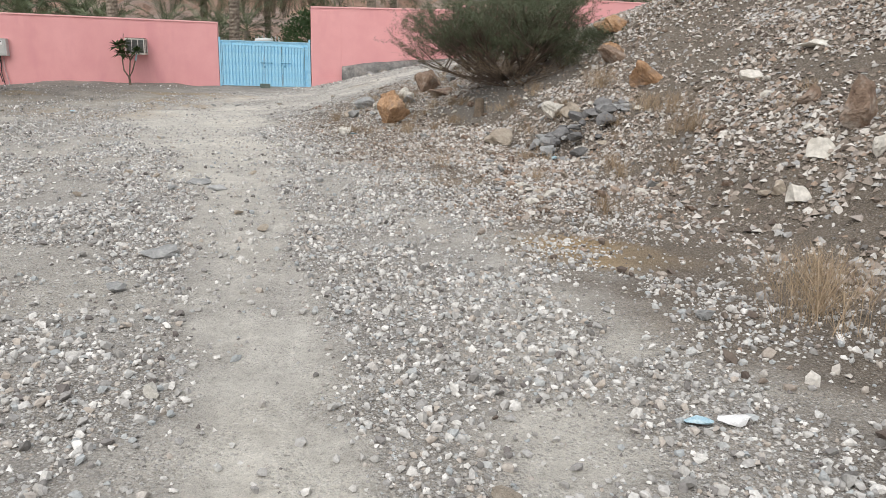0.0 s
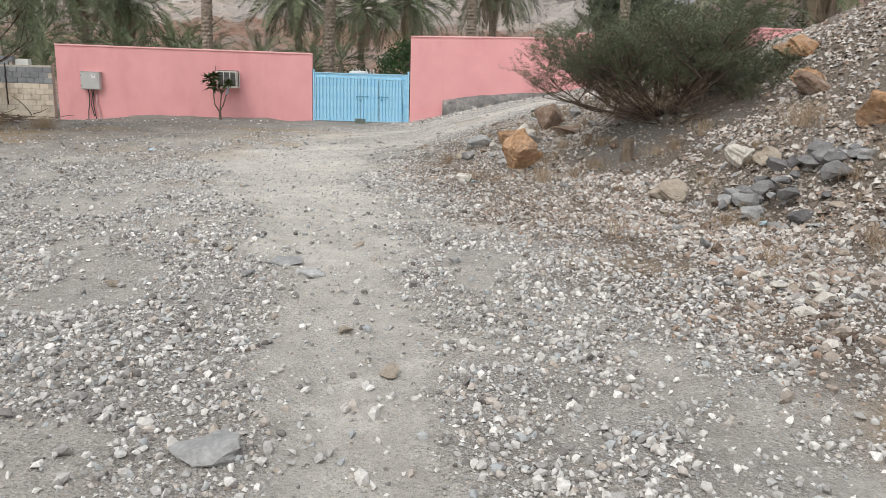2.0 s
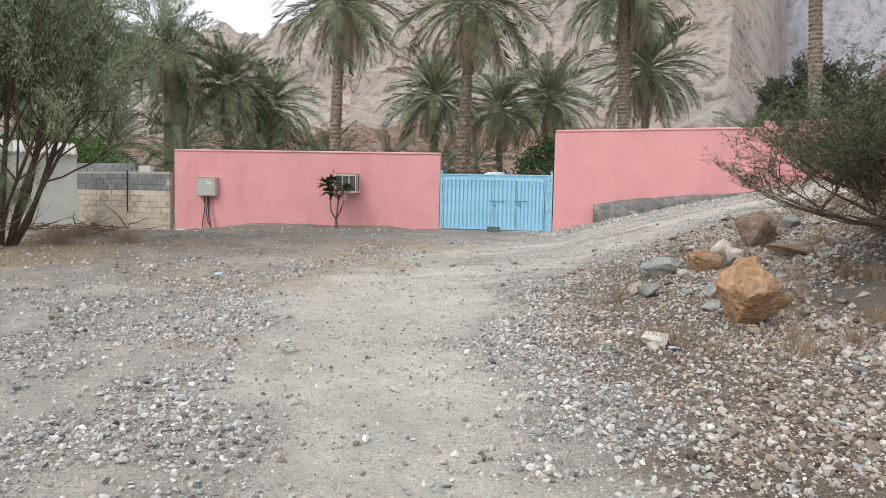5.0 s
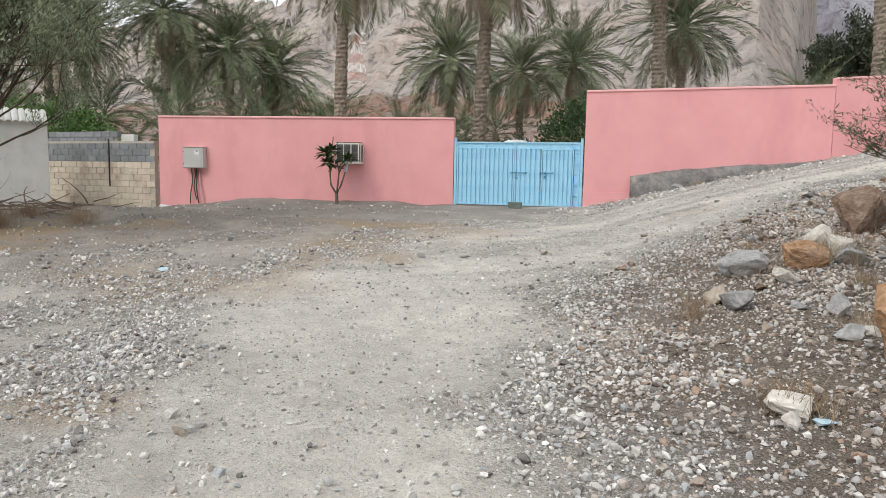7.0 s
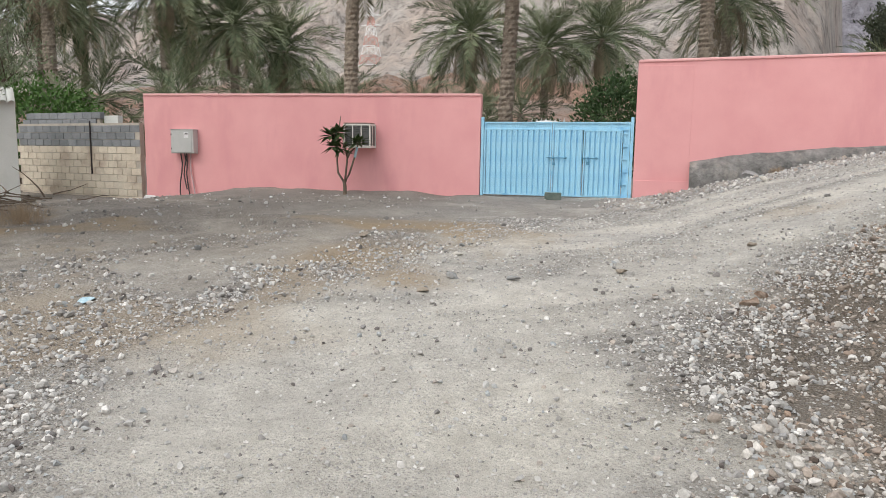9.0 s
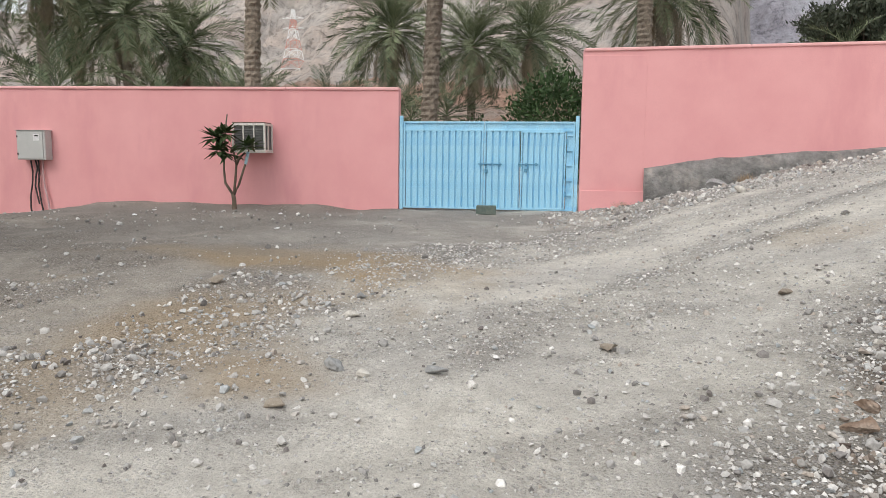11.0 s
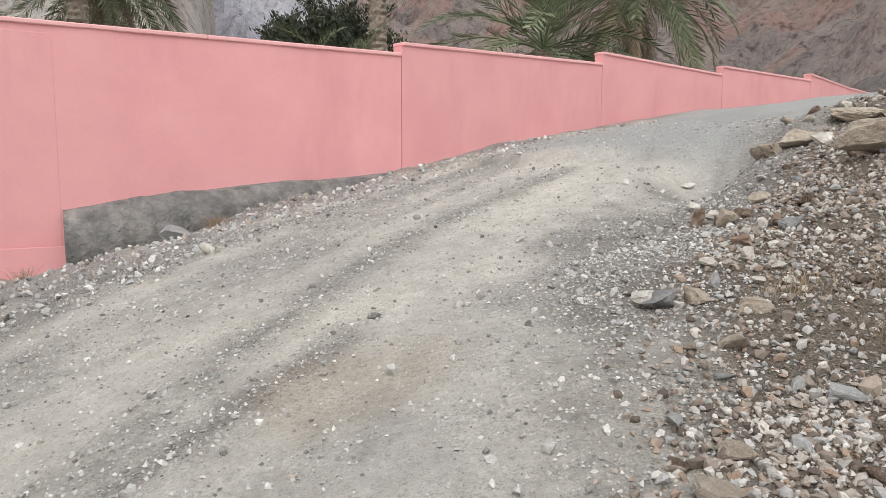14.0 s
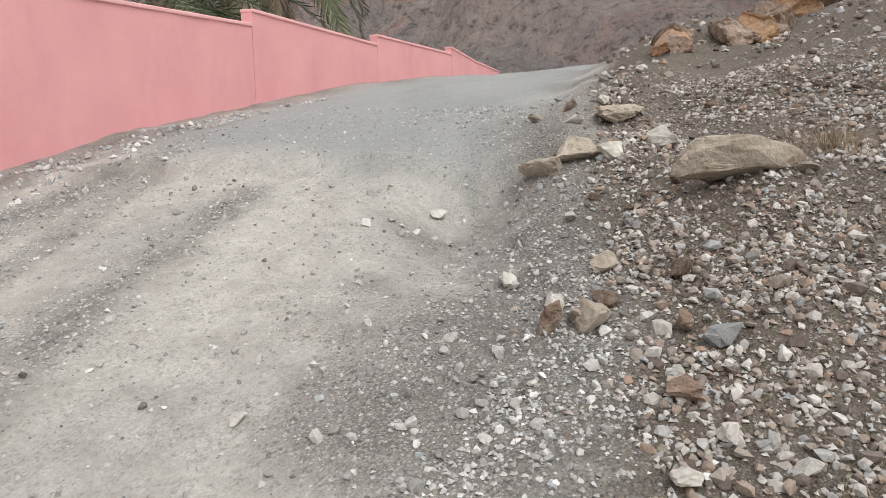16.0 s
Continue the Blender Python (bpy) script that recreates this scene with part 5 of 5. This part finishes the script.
rock(9.15, -6.15, (0.09, 0.07, 0.06), M_WHITEROCK, 45, "small pale stone on the track", 24, 0.16)
rock(9.59, -7.92, (0.15, 0.12, 0.09), M_WHITEROCK, 46, "white limestone lump on the scree", 1, 0.16)
rock(9.92, -8.01, (0.13, 0.10, 0.11), M_WHITEROCK, 47, "white angular stone on the scree", -22, 0.16)
rock(10.18, -7.80, (0.21, 0.17, 0.13), M_BROWNROCK, 48, "brown stone in dry grass", 15, 0.16)
rock(8.76, -8.18, (0.23, 0.19, 0.16), M_DARKROCK, 49, "flat dark grey stone at the edge of the track", -8, 0.16)
rock(10.82, -7.15, (0.29, 0.23, 0.14), M_TANROCK, 50, "flat tan stone at the edge of the track", 29, 0.16)
rock(9.18, -8.59, (0.29, 0.23, 0.14), M_TANROCK, 51, "pale stone half hidden in dry grass", 6, 0.16)
rock(9.03, -8.30, (0.18, 0.15, 0.13), M_TANROCK, 52, "tan stone among rubble", -17, 0.16)
rock(5.28, -27.64, (0.34, 0.27, 0.15), M_GREYROCK, 53, "flat pale grey slab in the gravel", 20, 0.16)
rock(4.74, -23.87, (0.34, 0.27, 0.10), M_GREYROCK, 54, "flat pale stone in the gravel", -3, 0.16)
rock(5.06, -24.20, (0.36, 0.28, 0.13), M_GREYROCK, 56, "flat worn grey slab in the gravel", 11, 0.16)
rock(2.30, -11.77, (0.15, 0.12, 0.10), M_GREYROCK, 57, "grey stone lying on the track", -12, 0.16)
rock(2.54, -11.92, (0.09, 0.07, 0.06), M_WHITEROCK, 58, "small white stone on the track", 25, 0.16)
rock(5.41, -12.35, (0.18, 0.14, 0.11), M_BROWNROCK, 59, "brown stone at the edge of the track", 2, 0.16)
rock(5.55, -12.11, (0.14, 0.11, 0.09), M_BROWNROCK, 60, "reddish brown stone at the edge of the track", -21, 0.16)
rock(7.45, 2.43, (1.23, 0.98, 0.33), M_TANROCK, 61, "flat pale stone slab below the footing", 16, 0.16)
rock(6.93, -1.19, (0.42, 0.33, 0.23), M_GREYROCK, 62, "flat grey slab below the footing", -7, 0.16)
rock(6.96, -3.03, (0.20, 0.16, 0.15), M_WHITEROCK, 63, "white stone below the footing", -30, 0.16)
rock(7.56, 0.79, (0.51, 0.41, 0.24), M_TANROCK, 64, "pale slab below the footing", 7, 0.16)
rock(12.45, -7.7, (0.34, 0.92, 0.36), M_TANROCK, 3, "long tan slab of rock on the scree", 28, 0.12, "rock_slab")
rock(13.4, -6.25, (0.9, 0.45, 0.26), M_TANROCK, 19, "pale tan rock at the edge of the gully", 10, 0.55)
rock(14.3, -6.3, (1.0, 0.4, 0.2), M_TANROCK, 20, "tan rock ledge along the gully", -12, 0.35)
rock(12.95, -6.05, (0.5, 0.4, 0.26), M_TANROCK, 29, "crumbling tan rock over the gully", 30, 0.5)
# far orange outcrop over the crest
crag = random.Random(41)
for i in range(20):
    u = i / 19
    x, y, s = 19.0 + 8.5 * u, -5.9 - 2.6 * u + crag.uniform(-0.5, 0.6), crag.uniform(0.5, 1.1) * (0.7 + 0.9 * u)
    rock(x, y, (s * crag.uniform(1.1, 1.6), s, s * crag.uniform(0.6, 0.95)), M_ORANGE if i % 3 == 1 else M_BROWNROCK, 60 + i, "orange-brown crag on the crest", crag.uniform(0, 360), 0.3)
# heap of dark slabs
gen = random.Random(5)
for k in range(48):
    a, rr = gen.uniform(0, 6.28), gen.uniform(0, 1) ** 0.6
    x, y = 11.25 + math.cos(a) * rr * 1.05, -20.32 + math.sin(a) * rr * 0.9
    s = gen.uniform(0.16, 0.42)
    ob = rock(x, y, (s * 1.2, s * 0.8, s * gen.uniform(0.35, 0.7)), M_DARKROCK if k % 4 else M_GREYROCK, 100 + k % 9, "dark grey broken slab in a heap", gen.uniform(0, 360), 0.15, "rock", gen.uniform(-30, 30), "heap of dark slabs", 2)
    ob.location.z += 0.26 * (1 - rr)
# loose larger stones along the banks, sharing a few shapes
SHAPES = [rock_mesh("stone", (1, gen.uniform(0.65, 0.9), gen.uniform(0.4, 0.7)), m, 200 + i, 2, 15, 0.42) for i, m in enumerate((M_GREYROCK, M_TANROCK, M_WHITEROCK, M_BROWNROCK, M_GREYROCK, M_TANROCK, M_BROWNROCK, M_WHITEROCK))]
KIND = ("grey", "tan", "pale limestone", "brown") * 2


def stone(x, y, s, k):
    ob = new("stone", SHAPES[k])
    place(ob, pose(x, y, ground_z(x, y) + s * 0.16, gen.uniform(-20, 20), gen.uniform(-20, 20), gen.uniform(0, 360)) @ Matrix.Scale(s, 4))
    tagged(ob, KIND[k] + " loose stone lying on the gravel", "stone", "loose stones")


n = 0
while n < 230:
    x, y = gen.uniform(5.5, 17), gen.uniform(-26, -3)
    e = x - float(toe(y))
    if -2.2 < e < 5 and road_gap(x, y) > 1.1 and gen.random() < (0.9 if e < 2 else 0.4):
        stone(x, y, gen.uniform(0.10, 0.22) * (1.3 if gen.random() < 0.1 else 1), gen.randrange(8))
        n += 1
for k in range(70):
    x, y = gen.uniform(-4, 10), gen.uniform(-32, -9)
    stone(x, y, gen.uniform(0.09, 0.17), gen.choice((0, 1, 4, 5, 2)))


# ---------------------------------------------------------------- gravel
def gravel(name, label, mat, count, lo, hi, x0, x1, y0, y1, keep, seed, flat=0.62, sub=1):
    """Loose stones strewn over the ground, past counting."""
    g = np.random.default_rng(seed)
    xs, ys = g.uniform(x0, x1, count), g.uniform(y0, y1, count)
    ok = g.uniform(0, 1, count) < keep(xs, ys)
    xs, ys = xs[ok], ys[ok]
    k = len(xs)
    bv, bf = ICO[sub]
    variants = []
    for i in range(12):
        v = bv * g.uniform(0.72, 1.12, (len(bv), 1))
        for _ in range(5 if sub else 0):
            n = g.normal(size=3)
            n /= np.linalg.norm(n)
            v -= np.outer(np.maximum(v @ n - g.uniform(0.25, 0.6), 0), n)
        v[:, 2] *= flat
        variants.append(v)
    variants = np.array(variants)
    size = lo * (hi / lo) ** (g.uniform(0, 1, k) ** 1.6)
    ang = g.uniform(0, 2 * np.pi, k)
    v = variants[g.integers(0, 12, k)] * (size / 2)[:, None, None] * g.uniform(0.75, 1.3, (k, 1, 3))
    tilt = g.uniform(-0.5, 0.5, (k, 1))
    vx, vy, vz = v[..., 0] * 0.93, v[..., 1] * 0.97, v[..., 2] * 1.35
    vx, vz = vx * np.cos(tilt) - vz * np.sin(tilt), vx * np.sin(tilt) + vz * np.cos(tilt)
    c, s = np.cos(ang)[:, None], np.sin(ang)[:, None]
    out = np.stack((vx * c - vy * s + xs[:, None], vx * s + vy * c + ys[:, None], vz + (height(xs, ys) + size * (0.15 if sub else 0.08))[:, None]), -1)
    faces = (bf[None] + (np.arange(k) * len(bv))[:, None, None]).reshape(-1, 3)
    me = bpy.data.meshes.new(name)
    me.vertices.add(k * len(bv))
    me.vertices.foreach_set("co", out.reshape(-1))
    me.loops.add(faces.size)
    me.loops.foreach_set("vertex_index", faces.ravel().astype(np.int32))
    me.polygons.add(len(faces))
    me.polygons.foreach_set("loop_start", np.arange(0, faces.size, 3, dtype=np.int32))
    me.update(calc_edges=True)
    me.shade_flat()
    me.materials.append(mat)
    tagged(place(new(name, me)), label, "gravel", kind="stuff")


WALKED = ((7.2, -36), (6.4, -31), (5.8, -27), (5.2, -22), (3.8, -17), (4.2, -13.5), (6.0, -9.5), (10, -6.5), (14, -4.5))


def from_walk(x, y):
    """Distance from the stretch of the forecourt that is walked."""
    return line_gap(x, y, WALKED)


def hill_share(x, y):
    return sstep(x - brown_edge(y), -0.5, 1.0)


def loose(x, y):
    """Share of loose stone: much beside the track, little on it."""
    g = road_gap(x, y)
    patch = stony(x, y)
    near_gate = sstep(np.hypot((x + 2.0) / 8, (y + 2.5) / 9.0), 0.6, 1.3)
    on = 0.06 + 0.08 * sstep(-y, 16, 24)
    return (on + (1 - on) * sstep(g + 0.35 * fbm(x, y, 0.9, 3, 21), 0.65, 1.3)) * (0.12 + 0.88 * patch) * (0.14 + 0.86 * near_gate) * sstep(-y, -0.1, 0.6) * (1 - 0.75 * hill_share(x, y) * sstep(y, -24, -20))


def near_loose(x, y):
    return loose(x, y) * np.exp(-np.maximum(from_walk(x, y) - 3.0, 0) / 2.2)


def scree(x, y):
    return np.maximum(hill_share(x, y), 0.02) * (road_gap(x, y) > 1.0) * (0.25 + 0.75 * sstep(fbm(x, y, 0.9, 3, 41), -0.4, 0.4)) * (0.12 + 0.88 * sstep(np.hypot((x - 10.9) / 2.6, (y + 15.1) / 1.8), 0.6, 1.2))


def near_scree(x, y):
    return scree(x, y) * np.exp(-np.maximum(from_walk(x, y) - 4.5, 0) / 2.5)


def bank(x, y):
    """The stone-strewn strip between the ramp and the pink wall."""
    g = road_gap(x, y)
    yw = (x - 4.2) * 0.09
    return (g > 0.85) * (y < yw - 0.3) * (y > yw - 3.6) * 0.9


def on_track(x, y):
    return (road_gap(x, y) < 1.35) * (0.16 + 0.84 * grit_and_shade(x, y))


gravel("gravel", "grey and tan loose gravel beside the track", M_STONES, 230000, 0.022, 0.05, -3, 12, -36, -7, near_loose, 1, sub=0)
gravel("gravel", "coarse pale gravel stones on the forecourt", M_DUSTED, 20000, 0.05, 0.12, -9, 13, -36, -1.0, loose, 2)
gravel("gravel", "pale egg-sized stones among the gravel", M_STONES, 78000, 0.036, 0.095, -3, 11, -35, -9, near_loose, 7)
gravel("scree", "brown and grey scree on the hillside", M_RUBBLE, 270000, 0.022, 0.065, 4.5, 17, -27, -3.5, near_scree, 3, sub=0)
gravel("scree", "pale and brown stones at the hill's foot", M_RUBBLE, 45000, 0.045, 0.11, 4.5, 16, -26, -4, near_scree, 8)
gravel("scree", "coarse rubble scattered up the hillside", M_RUBBLE, 17000, 0.05, 0.17, 7, 30, -34, -2.0, scree, 4)
gravel("scree", "stones strewn over the steep hillside", M_RUBBLE, 90000, 0.05, 0.17, 8.5, 21, -31, -11, lambda x, y: scree(x, y) * sstep(x - brown_edge(y), 1.5, 3.5) * 0.8, 10, sub=0)
gravel("scree", "grey and tan stones spilt beside the ramp", M_RUBBLE, 22000, 0.03, 0.09, 6, 13.5, -11.5, -5.5, scree, 11)
gravel("gravel", "pale rubble strip along the wall's foot", M_STONES, 17000, 0.03, 0.15, 3.4, 30, -5.5, 3.5, bank, 5)
gravel("gravel", "fine crumbs of stone on the dusty track", M_DUSTED, 260000, 0.014, 0.045, 0, 16, -22, -1, on_track, 6, sub=0)
gravel("gravel", "scattered stones on the dusty track", M_STONES, 30000, 0.028, 0.075, 0, 16, -24, -1, on_track, 9)


# ---------------------------------------------------------------- dry grass, litter, brush
def grass_tuft(x, y, n, h, seed, label="dry straw-coloured grass tuft", spread=0.25):
    gen2 = random.Random(seed)
    g = Geo()
    for _ in range(int(n * 2.2)):
        a, rr = gen2.uniform(0, 6.28), gen2.uniform(0, spread)
        b = Vector((math.cos(a) * rr, math.sin(a) * rr, 0))
        tip = b + Vector((gen2.gauss(0, 0.4) * h, gen2.gauss(0, 0.4) * h, h * gen2.uniform(0.5, 1.1)))
        mid = b.lerp(tip, 0.55) + Vector((0, 0, h * 0.12))
        s = Vector((math.sin(a), -math.cos(a), 0)) * 0.0022
        g.add((b - s, mid - s, tip, mid + s, b + s), ((0, 1, 2, 3, 4),))
    thing("dry_grass", (x, y, ground_z(x, y) - 0.01), label, "grass", "dry grass tufts", data=g.mesh("dry_grass", M_STRAW))


for i, (x, y, n, h, sp) in enumerate(((12.4, -23.2, 120, 0.4, 0.5), (12.5, -22.2, 110, 0.4, 0.6), (12.4, -21.2, 110, 0.4, 0.5), (9.3, -16.0, 90, 0.22, 0.6), (10.4, -16.7, 90, 0.22, 0.7), (11.3, -16.5, 90, 0.25, 0.6), (8.6, -15.2, 70, 0.2, 0.5), (10.8, -29.3, 170, 0.38, 0.6), (11.3, -28.5, 150, 0.38, 0.6),
                                      (7.9, -12.4, 160, 0.35, 0.4), (8.4, -11.8, 120, 0.3, 0.4), (9.7, -8.6, 60, 0.16, 0.4), (10.2, -8.9, 50, 0.15, 0.4), (7.6, -0.75, 110, 0.25, 0.25), (12.3, -18.6, 140, 0.5, 0.5),
                                      (-7.0, -11.0, 240, 0.45, 0.6), (-6.2, -9.6, 200, 0.4, 0.5), (-7.9, -9.2, 200, 0.4, 0.6), (11.4, -9.2, 100, 0.25, 0.4), (13.0, -8.3, 100, 0.25, 0.4), (5.1, -0.8, 60, 0.25, 0.15))):
    grass_tuft(x, y, n, h, 300 + i, spread=sp)

gen = random.Random(91)
for i in range(46):
    y = gen.uniform(-27, -9)
    x = float(brown_edge(y)) + gen.uniform(1.2, 6.0)
    grass_tuft(x, y, gen.randint(25, 70), gen.uniform(0.14, 0.34), 400 + i, "sparse brown dry grass tuft among stones", gen.uniform(0.2, 0.45))

g = Geo()
gen = random.Random(77)
for k in range(70):
    x, y = gen.uniform(-11.5, -7.6), gen.uniform(-9.0, -6.6)
    p = Vector((x, y, ground_z(x, y) + gen.uniform(0.02, 0.25)))
    pts, rad, _ = bend(p, Vector((gen.uniform(-1, 1), gen.uniform(-1, 1), gen.uniform(-0.05, 0.2))).normalized(), gen.uniform(0.5, 1.3), 0.02, 0.006, 4, 0.2, -0.03, gen)
    g.tube(pts, rad, 5, False)
tagged(place(new("brushwood", g.mesh("brushwood", M_BARK))), "pile of cut dark thorn branches on the ground", "brushwood", kind="stuff")
thorn_tree("dead_bush", (-11.9, -7.0, ground_z(-11.9, -7.0)), "bare grey thorny bush before the white wall", "bush", 7, 1.0, 31, M_ACACIA, 2, (0.9, 1.4), 0.04, 1, bark=M_TWIG, levels=2, start_r=0.025, kids=(3, 2, 2))

# stump near the bush
thing("tree_stump", (9.91, -16.16, ground_z(9.91, -16.16) - 0.05), "short grey weathered tree stump", "stump", data=Geo().lathe([(0.16, 0), (0.13, 0.12), (0.115, 0.3), (0.12, 0.42), (0.09, 0.47), (0.03, 0.44)], n=9).mesh("tree_stump", M_BARK))


def crumpled(name, x, y, size, mat, seed, label):
    me = rock_mesh(name, size, mat, seed, 2, 16)
    ob = new(name, me)
    place(ob, pose(x, y, ground_z(x, y) + size[2] * 0.42, 0, 0, seed * 40))
    tagged(ob, label, "litter", "scattered litter")


crumpled("paper_scrap", -10.3, -0.95, (0.46, 0.3, 0.24), M_PAPER, 1, "crumpled white carton at the wall's foot")
crumpled("paper_scrap", 2.4, -30.6, (0.12, 0.08, 0.04), M_PAPER, 2, "white scrap of litter on the gravel")
crumpled("can", 10.68, -21.07, (0.16, 0.08, 0.08), M_LITTERBLUE, 3, "crushed pale blue can by the slab heap")
crumpled("plastic_scrap", 9.10, -30.88, (0.16, 0.1, 0.04), M_LITTERBLUE, 4, "pale blue plastic scrap on the gravel")
crumpled("plastic_scrap", 9.31, -30.88, (0.2, 0.1, 0.05), M_PAPER, 5, "white plastic wrapper on the gravel")
crumpled("plastic_scrap", 6.75, -17.56, (0.2, 0.14, 0.05), M_LITTERBLUE, 6, "pale blue plastic scrap among stones")
crumpled("plastic_scrap", -1.08, -13.71, (0.2, 0.16, 0.06), M_LITTERBLUE, 7, "pale blue plastic bag on the ground")
for i, (x, y) in enumerate(((-5.2, -1.9), (-2.0, -2.4), (-6.6, -1.3), (-8.3, -1.8), (-0.9, -5.2), (-4.9, -3.1), (-7.4, -4.4))):
    crumpled("paper_scrap", x, y, (0.1, 0.07, 0.04), M_PAPER, 10 + i, "small white scrap of litter on the dirt")
